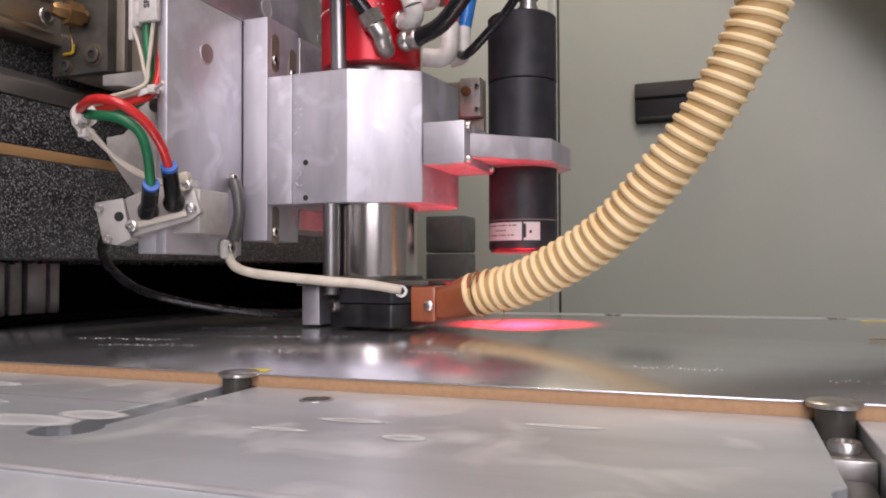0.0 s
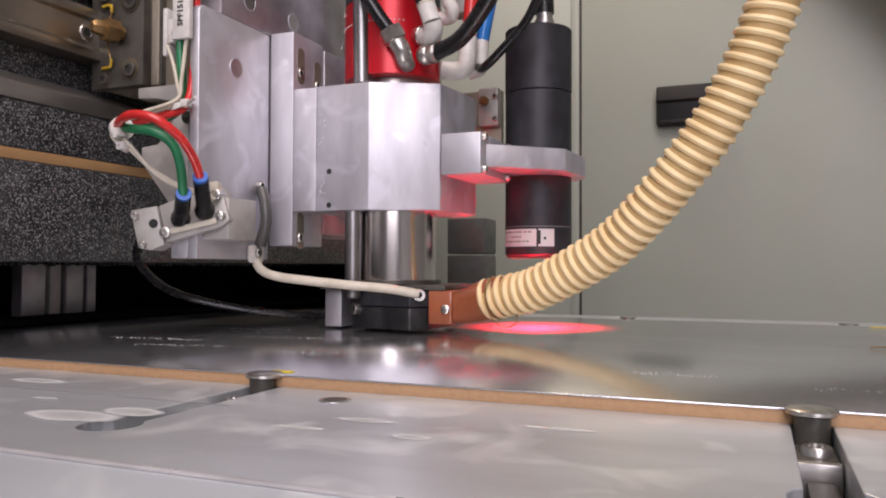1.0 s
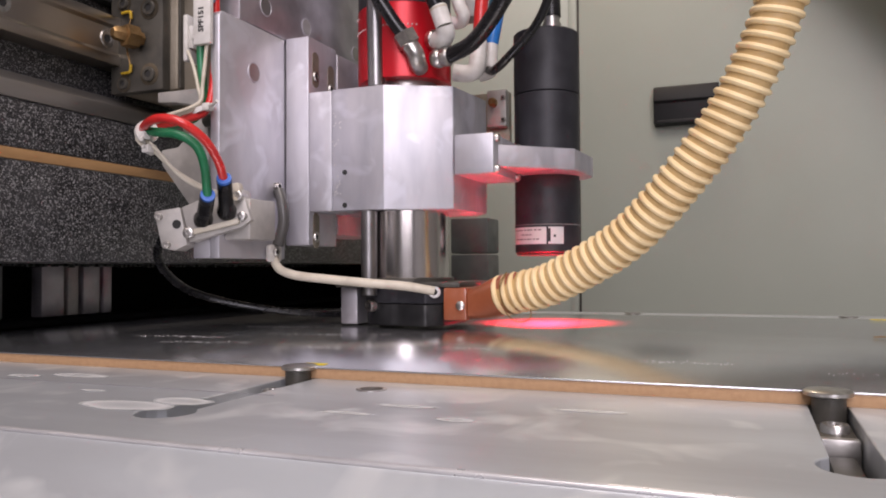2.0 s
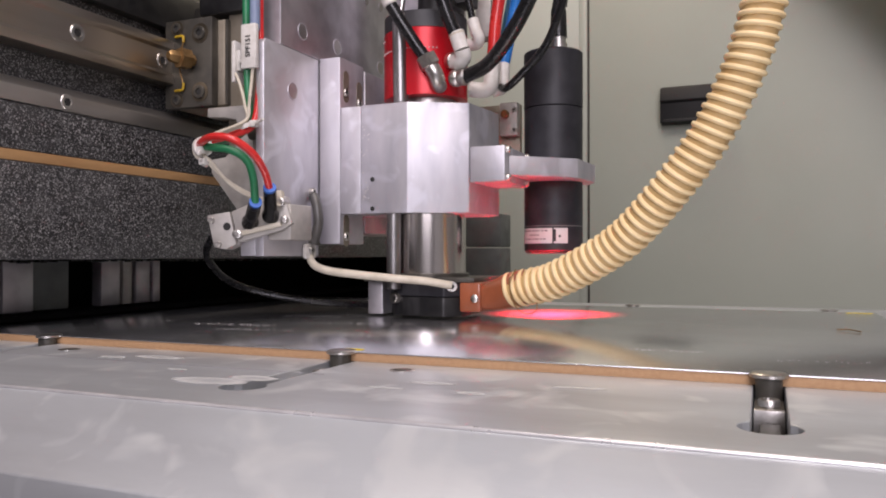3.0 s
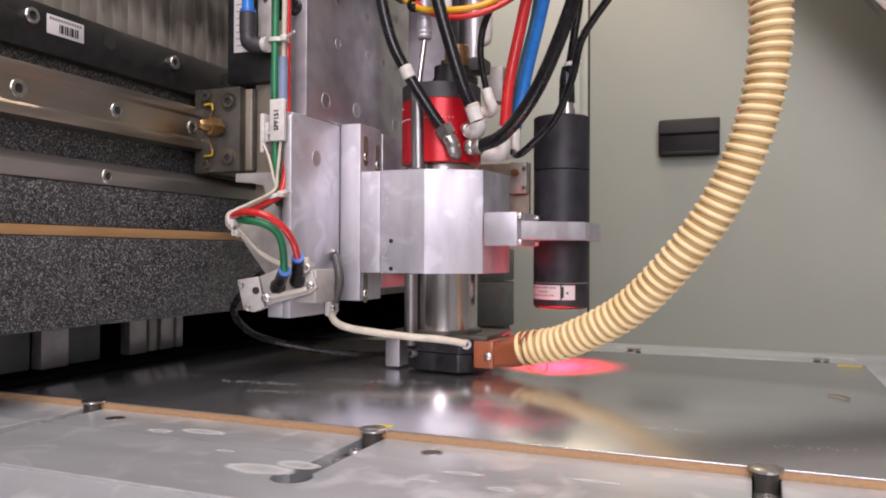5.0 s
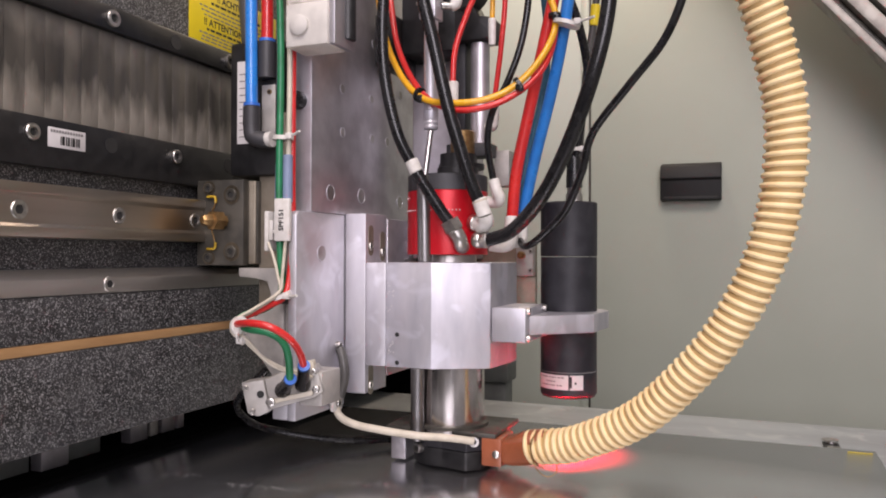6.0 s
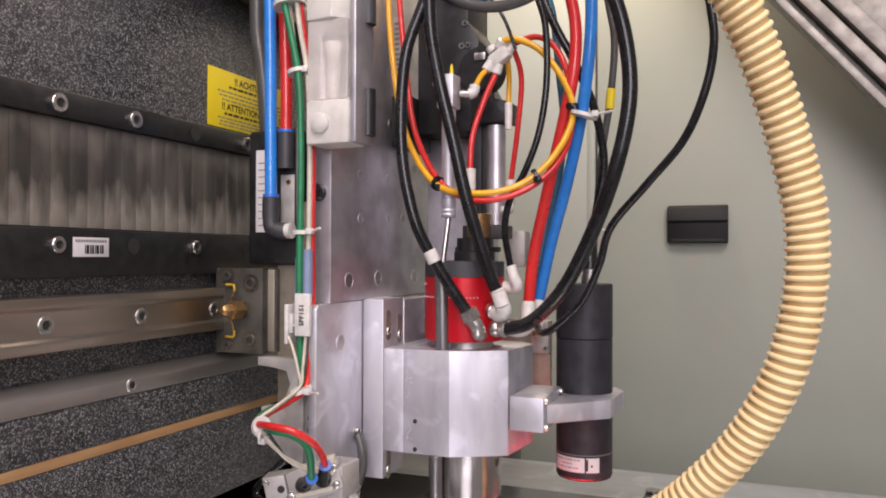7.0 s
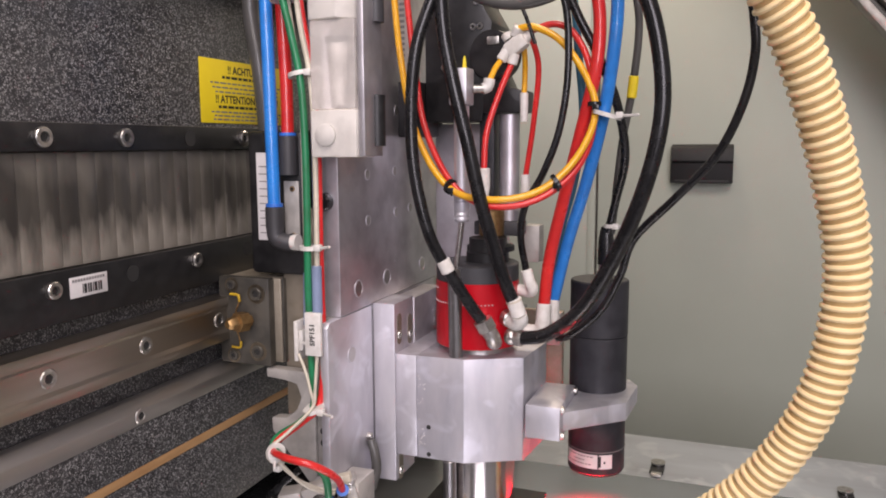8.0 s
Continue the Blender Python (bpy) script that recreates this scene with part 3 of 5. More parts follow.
for y, z in ((0.0081, 0.163), (0.027, 0.159), (0.0085, 0.0635)):
    slot = part("slot", prism([(y - 0.004 + 0.008 * (0.5 + 0.5 * math.cos(a)) , z + 0.004 * math.sin(a) + (0.007 if math.sin(a) > 0 else -0.007)) for a in [i * math.pi / 8 + 0.001 for i in range(16)]], -0.0506, -0.0503, "x", 0), CAST, carriage)
    socket_screw("slot_screw", (-0.0505, y, z - 0.004), (1, 0, 0), 0.0032, slot, h=0.0012)
for z in (0.0973, 0.0777):
    part("dowel_hole", lathe([(0, 0.0016), (0.0002, 0.0016)], (-0.0256, -0.0001, z), (0, -1, 0), 16), WATERY, spindle)
random.seed(4)
for k in range(17):
    part("spatter", lathe([(0, 0.0005), (0.00015, 0.0004)], (-0.031 + random.uniform(-0.002, 0.003), -0.0001, random.uniform(0.08, 0.135)), (0, -1, 0), 8), PAPER, spindle)
for x, z, r in ((-0.1465, 0.1985, 0.0034), (-0.1275, 0.1935, 0.0044), (-0.1465, 0.1505, 0.0034), (-0.1275, 0.1545, 0.0044)):
    part("cap_recess", lathe([(0, r * 1.5), (0.0003, r * 1.5), (0.0003, r * 1.3)], (x, -0.050, z), (0, -1, 0), 24), OILED, carriage)
    socket_screw("cap_screw", (x, -0.0502, z), (0, -1, 0), r, carriage, CARRIAGE, h=0.0016)
part("bearing_seal", box(-0.1129, -0.0426, 0.1464, -0.1112, -0.0312, 0.2032, 0.0006), CARRIAGE, carriage, "dark seal of the rail bearing")
part("bearing_band", box(-0.1129, -0.0306, 0.1468, -0.1105, -0.0172, 0.2028, 0.0006), OILED, carriage, "oily brown steel band")
for z in (0.1565, 0.1925):
    inward = math.copysign(0.0045, 0.1745 - z)
    part("wiper_corner", sweep([(-0.1470, -0.0512, z), (-0.1410, -0.0520, z), (-0.1395, -0.0522, z + inward * 0.3), (-0.1393, -0.0522, z + inward)], 0.0009, 0.001, 8), GREASE, carriage, "yellow grease at the wiper")
nipple = part("grease_nipple", lathe([(0, 0.0040), (0.003, 0.0040), (0.0035, 0.0068), (0.011, 0.0068), (0.0115, 0.0046), (0.017, 0.0040), (0.0185, 0.0026)], (-0.133, -0.050, 0.1755), (-0.30, -1, 0.02), 6), BRASS, carriage, "brass grease nipple")
part("wiper_lip", sweep([(-0.1405, -0.0512, 0.157), (-0.1405, -0.052, 0.163), (-0.1425, -0.052, 0.170), (-0.1425, -0.052, 0.181), (-0.1400, -0.052, 0.187), (-0.140, -0.051, 0.193)], 0.0005, 0.002, 6), BRASS, carriage, "thin amber rubber wiper edge")
part("web_bracket", prism([(-0.1223, 0.1435), (-0.086, 0.1435), (-0.086, 0.070), (-0.092, 0.068), (-0.119, 0.1005), (-0.1195, 0.1095), (-0.108, 0.1105), (-0.100, 0.117), (-0.0965, 0.126), (-0.0995, 0.1345), (-0.109, 0.1365), (-0.1223, 0.1375)], -0.049, -0.040, "y", 0.0008), BRACKET, carriage, "light grey cast bracket with a rounded notch")
part("web_back", box(-0.113, -0.039, 0.09, -0.086, 0.08, 0.25, 0.001), CAST, carriage)
part("web_side", box(-0.0858, -0.047, 0.0745, -0.0735, -0.0005, 0.1808, 0.0008), BRACKET, carriage)
for z in (0.104, 0.096, 0.124):
    part("bracket_hole", lathe([(0, 0.0026), (0.0003, 0.0026)], (-0.081, -0.0471, z), (0, -1, 0), 16), WATERY, carriage)
part("stop_knob", lathe([(0, 0.006), (0.005, 0.006), (0.006, 0.005)], (-0.0765, -0.046, 0.2552), (0, -1, 0), 24), RUBBER, carriage, "round black rubber stop")
part("adjust_screw", rod((-0.086, -0.052, 0.1235), (-0.070, -0.052, 0.1235), 0.0035), CARRIAGE, carriage)
part("rear_tie_bar", box(-0.048, 0.095, 0.058, -0.012, 0.105, 0.071, 0.0008), BRACKET, carriage)
part("grey_side_block", box(-0.066, 0.036, 0.062, -0.0505, 0.09, 0.18, 0.001), PLATE, carriage)

# ---- black valve unit on the carriage ----
valve = thing("valve_unit", "black valve unit with a printed label and push-in elbows", "valve")
part("housing", box(-0.1345, -0.044, 0.2065, -0.094, 0.03, 0.30, 0.003), BLACK, valve)
lab = part("label", box(-0.1275, -0.0446, 0.229, -0.1118, -0.0441, 0.286, 0.0001), PAPER, valve, "white printed label")
for k in range(10):
    part("print_bar", box(-0.1255, -0.0448, 0.2335 + 0.0048 * k, -0.1255 + 0.006 + 0.005 * ((k * 5) % 4) / 3, -0.0447, 0.2341 + 0.0048 * k, 0), INKGREY, lab)
part("elbow", lathe([(0, 0.0058), (0.013, 0.0058), (0.0135, 0.0052)], (-0.108, -0.055, 0.2385), (0, 0, 1), 24, sweep([(-0.108, -0.055, 0.2385), (-0.107, -0.055, 0.232), (-0.101, -0.054, 0.2295), (-0.096, -0.052, 0.2295)], 0.0056, 0.002, 16)), COLLAR, valve, "dark grey push-in elbow")
part("release_collar", lathe([(0, 0.0055), (0.002, 0.0055)], (-0.108, -0.055, 0.2521), (0, 0, 1), 24), BLUECLIP, valve)
part("elbow_nut", lathe([(0, 0.0052), (0.006, 0.0052)], (-0.0985, -0.053, 0.2295), (1, 0, 0), 20), WHITE, valve)
part("second_fitting", lathe([(0, 0.0062), (0.024, 0.0062), (0.0245, 0.0055)], (-0.1015, -0.047, 0.272), (0, 0, 1), 24), COLLAR, valve, "dark grey push-in fitting")
part("release_collar", lathe([(0, 0.0055), (0.002, 0.0055)], (-0.1015, -0.047, 0.2966), (0, 0, 1), 24), BLUECLIP, valve)
part("metal_strip", box(-0.1065, -0.046, 0.228, -0.0955, -0.0445, 0.268, 0.0006), BRACKET, valve, "small metal plate with rusty screws")
for z in (0.233, 0.263):
    socket_screw("rusty_screw", (-0.100, -0.046, z), (0, -1, 0), 0.0018, valve, BRASS, h=0.0008)

# ---- air filter ----
bowl = thing("air_filter", "clear square air filter bowl with frosted white ends", "air filter")
part("lower_cap", box(-0.0705, -0.072, 0.2835, -0.0405, -0.048, 0.311, 0.0012), FROST, bowl, "frosted white lower end")
part("upper_cap", prism([(-0.0705, -0.072), (-0.0515, -0.074), (-0.0405, -0.064), (-0.0405, -0.048), (-0.0705, -0.048)], 0.3625, 0.388, "z", 0.001), FROST, bowl, "frosted white upper end")
bowl_glass = part("bowl", box(-0.0700, -0.0715, 0.3114, -0.0410, -0.0485, 0.3622, 0.001), BOWL, bowl, "clear plastic bowl")
bowl_glass.visible_shadow = False
part("filter_element", lathe([(0.314, 0.0042), (0.350, 0.0066)], (-0.0560, -0.060, 0), n=24), ELEMENT, bowl)
part("element_cap", lathe([(0.3501, 0.0075), (0.3535, 0.0075)], (-0.0560, -0.060, 0), n=24), COLLAR, bowl)
part("drain_plug", lathe([(0, 0.0065), (0.002, 0.0065), (0.003, 0.0052)], (-0.060, -0.072, 0.2965), (0, -1, 0), 24), FROST, bowl, "round white drain plug")
part("back_strip", box(-0.0403, -0.070, 0.284, -0.036, -0.045, 0.388, 0.0008), PLATE, bowl)
part("side_fitting", lathe([(0, 0.005), (0.02, 0.005), (0.021, 0.0042)], (-0.0365, -0.052, 0.362), (0, 0, 1), 20), COLLAR, bowl)
part("fitting_collar", lathe([(0, 0.0046), (0.002, 0.0046)], (-0.0365, -0.052, 0.3832), (0, 0, 1), 20), BLUECLIP, bowl)
part("side_fitting", lathe([(0, 0.005), (0.03, 0.005)], (-0.0365, -0.052, 0.29), (0, 0, 1), 20), BLACK, bowl)
part("feed_tube", sweep([(-0.0365, -0.052, 0.3835), (-0.034, -0.05, 0.42), (-0.036, -0.05, 0.46)], 0.0036, 0.004, 14), TUBE_BLUE, bowl, "blue air tube")
part("feed_tube", sweep([(-0.047, -0.045, 0.389), (-0.047, -0.045, 0.42), (-0.048, -0.045, 0.46)], 0.0036, 0.004, 14), TUBE_BLUE, bowl, "blue air tube")

# ---- lift cylinders above the spindle ----
lift = thing("lift_cylinder", "slim steel air cylinder with its rod above the spindle", "air cylinder")
part("barrel", rod((-0.004, 0.008, 0.253), (-0.004, 0.008, 0.316), 0.0050), MILLED, lift)
part("head_cap", prism([(-0.0105, 0.001), (0.0015, 0.0015), (0.0025, 0.0145), (-0.0105, 0.0145)], 0.316, 0.3395, "z", 0.001), MILLED, lift, "aluminium cylinder head")
part("head_screw", lathe([(0, 0.0026), (0.0015, 0.0026), (0.002, 0.0018)], (-0.0045, 0.001, 0.328), (0, -1, 0), 16), ZINC, lift)
part("needle", lathe([(0, 0.0016), (0.006, 0.0010), (0.008, 0.0003)], (-0.002, 0.008, 0.3395), (0, 0, 1), 10), STICKER, lift)
part("lower_nut", lathe([(0.240, 0.0046), (0.2415, 0.0052), (0.243, 0.0046), (0.2445, 0.0052), (0.246, 0.0046), (0.2475, 0.0052), (0.2529, 0.0052)], (-0.004, 0.008, 0), n=20), MILLED, lift)
part("piston_rod", rod((-0.0075, 0.006, 0.208), (-0.004, 0.008, 0.2398), 0.0020), CHROME, lift)
part("rod_nut", lathe([(0.203, 0.0042), (0.208, 0.0042)], (-0.0078, 0.0048, 0), n=6), ZINC, lift)
part("thick_rod", rod((-0.0070, 0.0052, 0.1477), (-0.0078, 0.0050, 0.2029), 0.0050), ROD, lift, "dark steel push rod")
part("side_port", rod((0.0026, 0.010, 0.3265), (0.0095, 0.014, 0.3265), 0.0028), ZINC, lift)
part("elbow", sweep([(0.0085, 0.014, 0.3265), (0.0115, 0.0155, 0.328), (0.0125, 0.016, 0.333)], 0.0038, 0.0015, 14), WHITE, lift, "white push-in elbow")
part("lower_fitting", lathe([(0.2545, 0.0032), (0.258, 0.0036), (0.262, 0.0042), (0.2745, 0.0042), (0.275, 0.0036)], (0.0075, 0.020, 0), n=18), WHITE, lift, "white push-in fitting")
second = thing("guide_cylinder", "polished guide cylinder behind the lift cylinder", "air cylinder")
part("barrel", rod((0.0135, 0.062, 0.236), (0.0135, 0.062, 0.312), 0.0072), PLATE, second)
part("dark_column", box(-0.008, 0.058, 0.226, 0.003, 0.072, 0.314, 0.001), ANODISED, second)
part("base", box(-0.010, 0.052, 0.226, 0.024, 0.072, 0.236, 0.001), COLLAR, second)
part("elbow", sweep([(0.0205, 0.054, 0.247), (0.0255, 0.054, 0.247), (0.0272, 0.0545, 0.251), (0.0272, 0.055, 0.2695)], 0.0033, 0.0015, 14), WHITE, second, "white push-in elbow")
tower = thing("spindle_head_bracket", "black metal bracket above the spindle with bright screws", "bracket")
part("upper_body", prism([(-0.047, 0.307), (-0.004, 0.307), (-0.001, 0.333), (0.003, 0.375), (-0.006, 0.39), (-0.006, 0.46), (-0.047, 0.46)], 0.052, 0.10, "y", 0.001), BLACK, tower)
part("motor_can", lathe([(0, 0.017), (0.014, 0.017), (0.015, 0.016)], (0.006, 0.062, 0.352), (-0.2, -1, 0), 32), BLACK, tower)
part("foot", prism([(-0.003, 0.3125), (0.0275, 0.3125), (0.0275, 0.3275), (0.016, 0.330), (0.008, 0.347), (-0.003, 0.347)], 0.050, 0.075, "y", 0.001), BLACK, tower)
part("end_fitting", lathe([(0.306, 0.0026), (0.325, 0.003), (0.3255, 0.0026)], (0.0275, 0.048, 0), n=14), WHITE, tower)
for x, z in ((-0.0055, 0.372), (-0.0105, 0.372), (-0.008, 0.389), (-0.010, 0.355), (0.0025, 0.3665), (-0.032, 0.345), (-0.032, 0.372)):
    socket_screw("bracket_screw", (x, 0.052, z), (0, -1, 0), 0.0024, tower, h=0.0016)
part("silver_clip", box(0.0015, 0.045, 0.3585, 0.010, 0.0475, 0.364, 0.0005), ZINC, tower)
data = part("data_plate", box(-0.0715, 0.0525, 0.346, -0.060, 0.0535, 0.40, 0.0002), BRACKET, tower, "small printed data plate")
for k in range(12):
    part("print_bar", box(-0.069, 0.0521, 0.350 + 0.004 * k, -0.063, 0.0524, 0.352 + 0.004 * k, 0), INKGREY, data)
part("dark_block", box(-0.062, 0.036, 0.296, -0.0475, 0.09, 0.335, 0.001), BLACK, tower)
part("grey_stand", box(-0.05, 0.08, 0.15, 0.002, 0.105, 0.306, 0.001), PLATE, tower)
part("brass_sleeve", rod((0.004, 0.05, 0.2262), (0.004, 0.05, 0.2445), 0.009), BRASS, tower)
part("top_nut", lathe([(0.216, 0.017), (0.2195, 0.017), (0.220, 0.0115), (0.2255, 0.0115)], (0.004, 0.048, 0), n=24), BLACK, tower)
part("side_block", box(0.022, 0.07, 0.205, 0.034, 0.085, 0.232, 0.0008), BRACKET, tower)

manifold = thing("tube_connector", "white plastic tube connector block with four ports", "tube fitting")
turn = pose(0, 0, 0, 0, -35, 0)
part("body", box(0.0185, 0.026, 0.350, 0.034, 0.036, 0.3605, 0.0025, turn=turn), WHITE, manifold)
for a, b in (((0.0205, 0.030, 0.3525), (0.0165, 0.028, 0.3455)), ((0.0255, 0.030, 0.350), (0.0235, 0.030, 0.3430)), ((0.0255, 0.030, 0.361), (0.029, 0.028, 0.3665)), ((0.031, 0.032, 0.358), (0.0355, 0.033, 0.3645)), ((0.0215, 0.030, 0.359), (0.019, 0.030, 0.363))):
    part("port", rod(a, b, 0.0036, 16), WHITE, manifold)

# ---- fittings at the spindle ----
fit_a = part("metal_elbow", lathe([(0, 0.0052), (0.0006, 0.0070), (0.0078, 0.0070), (0.0088, 0.0050)], (0.0130, -0.0008, 0.1765), (0.42, 0.22, -0.85), 6), ZINC, spindle, "nickel-plated screw elbow")
part("elbow_bend", sweep([(0.0165, 0.001, 0.1695), (0.0195, 0.0025, 0.164), (0.0195, 0.005, 0.1605), (0.018, 0.012, 0.1585)], 0.0052, 0.0015, 16), ZINC, spindle)
part("white_elbow", lathe([(0, 0.0052), (0.0115, 0.0052), (0.012, 0.0046)], (0.0362, 0.006, 0.1795), (-0.28, -0.15, 0.92), 20, sweep([(0.0362, 0.006, 0.1795), (0.0365, 0.008, 0.1755), (0.0330, 0.011, 0.1730), (0.0270, 0.015, 0.1745)], 0.0054, 0.0015, 18)), WHITE, spindle, "white push-in elbow")
part("elbow_ring", lathe([(0, 0.0054), (0.0012, 0.0054)], (0.0334, 0.0045, 0.1888), (-0.28, -0.15, 0.92), 20), IVORY, spindle)
part("elbow_nut", rod((0.0285, 0.0135, 0.1745), (0.0240, 0.0165, 0.1755), 0.0058, 18), ZINC, spindle)
part("white_elbow", lathe([(0, 0.0052), (0.014, 0.0052), (0.0145, 0.0046)], (0.0438, 0.043, 0.166), (0.02, 0.1, 1), 20, sweep([(0.0438, 0.043, 0.168), (0.043, 0.0425, 0.1625), (0.038, 0.042, 0.160), (0.029, 0.040, 0.161)], 0.0054, 0.0015, 18)), WHITE, spindle, "white push-in elbow")
part("white_elbow", lathe([(0, 0.0045), (0.012, 0.0045)], (0.0475, 0.0565, 0.169), (0.02, 0.1, 1), 20, sweep([(0.0475, 0.0565, 0.170), (0.047, 0.0565, 0.164), (0.040, 0.055, 0.162)], 0.0046, 0.0015, 16)), WHITE, spindle, "white push-in elbow")
part("white_fitting", lathe([(0, 0.0040), (0.0105, 0.0040), (0.011, 0.0034)], (0.0378, 0.030, 0.1955), (-0.3, 0, 0.95), 18, sweep([(0.0378, 0.030, 0.1965), (0.039, 0.031, 0.1925), (0.036, 0.034, 0.190), (0.028, 0.036, 0.191)], 0.0040, 0.0015, 16)), WHITE, spindle, "white push-in fitting")
part("metal_port", lathe([(0, 0.0048), (0.002, 0.0058), (0.0045, 0.0058), (0.006, 0.0048), (0.0075, 0.0056), (0.011, 0.0056), (0.012, 0.0046)], (0.0265, 0.0135, 0.1632), (0.95, -0.25, -0.03), 20), ZINC, spindle, "nickel-plated cable gland")
for k, (a0, z, n) in enumerate(((-150, 0.1925, 3), (-95, 0.1935, 2), (-150, 0.1835, 8), (-92, 0.1835, 9))):
    for i in range(n):
        a = radians(a0 + i * 5.0)
        part("engraved_bar", box(AX - 0.0015 + 0.0291 * math.cos(a) - 0.0005, AY + 0.0291 * math.sin(a) - 0.0002, z, AX - 0.0015 + 0.0291 * math.cos(a) + 0.0005, AY + 0.0291 * math.sin(a) + 0.0002, z + 0.0009, 0), INKPALE, spindle)

rear = thing("rear_bracket", "beige metal bracket with a brass knob behind the clamp block", "bracket")
part("plate", box(0.031, 0.0985, 0.1365, 0.045, 0.106, 0.162, 0.001), BRACKET, rear)
part("support", box(-0.05, 0.1065, 0.10, 0.045, 0.112, 0.162, 0.001), CAST, rear)
part("knob", lathe([(0, 0.003), (0.004, 0.003), (0.005, 0.002)], (0.036, 0.0985, 0.153), (0, -1, 0), 12), BRASS, rear)
for z in (0.141, 0.156):
    socket_screw("bracket_screw", (0.043, 0.0985, z), (0, -1, 0), 0.0016, rear, h=0.002)
box_far = thing("junction_box", "dark grey box at the foot of the cabin wall", "box")
part("upper", box(-0.112, 0.40, 0.056, -0.068, 0.44, 0.095, 0.002), SLATE, box_far)
part("lower", box(-0.112, 0.40, 0.0, -0.068, 0.44, 0.0545, 0.002), SLATE, box_far)
part("stand", box(-0.108, 0.405, -0.85, -0.072, 0.436, -0.0005, 0.002), SLATE, box_far)

# ---- amber duct and ribbed suction hose ----
duct = thing("suction_duct", "amber plastic suction duct on the pressure foot", "suction duct")


def loft(rings):
    bm = bmesh.new()
    made = [[bm.verts.new(p) for p in ring] for ring in rings]
    n = len(made[0])
    for a, b in zip(made, made[1:]):
        for i in range(n):
            bm.faces.new((a[i], a[(i + 1) % n], b[(i + 1) % n], b[i]))
    bm.faces.new(made[0])
    bm.faces.new(made[-1])
    return bm


def squarish(c, half_w, half_h, power, lean):
    """A ring between a square and a circle in a plane across x, leaning by lean."""
    rows = []
    for i in range(32):
        a = 2 * math.pi * i / 32
        ca, sa = math.cos(a), math.sin(a)
        u = math.copysign(abs(ca) ** (2 / power), ca) * half_w
        v = math.copysign(abs(sa) ** (2 / power), sa) * half_h
        rows.append((c[0] - v * lean, c[1] + u, c[2] + v))
    return rows


part("duct_block", box(0.0328, 0.010, 0.0098, 0.0470, 0.040, 0.0288, 0.0012), AMBER, duct, "amber plastic block")
part("duct_neck", loft([squarish((0.0472, 0.024, 0.0190), 0.0125, 0.0085, 5, 0.0), squarish((0.054, 0.021, 0.0205), 0.0122, 0.0098, 4, 0.05), squarish((0.062, 0.018, 0.0228), 0.0116, 0.0112, 2.6, 0.15), squarish((0.0700, 0.0155, 0.0250), 0.0112, 0.0112, 2.0, 0.28), squarish((0.079, 0.0135, 0.0270), 0.0108, 0.0108, 2.0, 0.28)]), AMBER, duct, "amber plastic neck that widens into a round spigot")
part("duct_screw", lathe([(0, 0.0026), (0.001, 0.0026), (0.0016, 0.0018)], (0.0435, 0.010, 0.0185), (0, -1, 0), 16), ZINC, duct)

HOSE = [(0.066, 0.0155, 0.0240), (0.078, 0.0125, 0.0265), (0.099, 0.006, 0.032), (0.139, -0.008, 0.0535), (0.170, -0.021, 0.084), (0.193, -0.028, 0.115), (0.2105, -0.033, 0.152), (0.2195, -0.035, 0.192), (0.2205, -0.038, 0.231), (0.213, -0.044, 0.269), (0.202, -0.054, 0.306), (0.1885, -0.065, 0.340), (0.1695, -0.078, 0.374), (0.146, -0.090, 0.408), (0.118, -0.100, 0.450)]
hose = thing("suction_hose", "cream ribbed plastic suction hose curving up from the duct", "suction hose")
part("wall", sweep(HOSE, 0.0102, 0.004, 28), TAN, hose, "tan hose wall between the ribs")


def helix(points, radius, r, pitch, per_turn=22, n=8):
    line = curve_points(points, pitch / per_turn)
    out, rows = bmesh.new(), frames_along(line)
    centre = [p + (s * math.cos(2 * math.pi * i / per_turn) + u * math.sin(2 * math.pi * i / per_turn)) * radius for i, (p, s, u, t) in enumerate(rows)]
    rings = []
    for i, c in enumerate(centre):
        t = rows[i][3]
        o = (c - rows[i][0]).normalized()
        rings.append([out.verts.new(c + o * (math.cos(2 * math.pi * k / n) * r) + t * (math.sin(2 * math.pi * k / n) * r * 1.05)) for k in range(n)])
    for a, b in zip(rings, rings[1:]):
        for k in range(n):
            out.faces.new((a[k], a[(k + 1) % n], b[(k + 1) % n], b[k]))
    return out


part("spiral_rib", helix(HOSE, 0.0104, 0.0015, 0.0056), CREAM, hose, "cream spiral rib")
part("strap", lathe([(-0.003, 0.0118), (-0.003, 0.0132), (0.003, 0.0132), (0.003, 0.0118)], (0.1685, -0.0785, 0.3755), (-0.52, -0.31, 0.80), 28), RUBBER, hose, "black strap round the hose")
solo("binding_wire", sweep([(0.073, 0.004, 0.0375), (0.0705, -0.001, 0.028), (0.074, -0.002, 0.016), (0.081, -0.001, 0.0105), (0.0865, 0.002, 0.0125), (0.086, 0.006, 0.017)], 0.00035, 0.002, 6, bm=sweep([(0.073, 0.0035, 0.0375), (0.070, -0.0005, 0.030), (0.073, 0.001, 0.018), (0.077, 0.007, 0.0135)], 0.00035, 0.002, 6)), BRASS, "thin copper wire looped round the end of the hose", "wire")

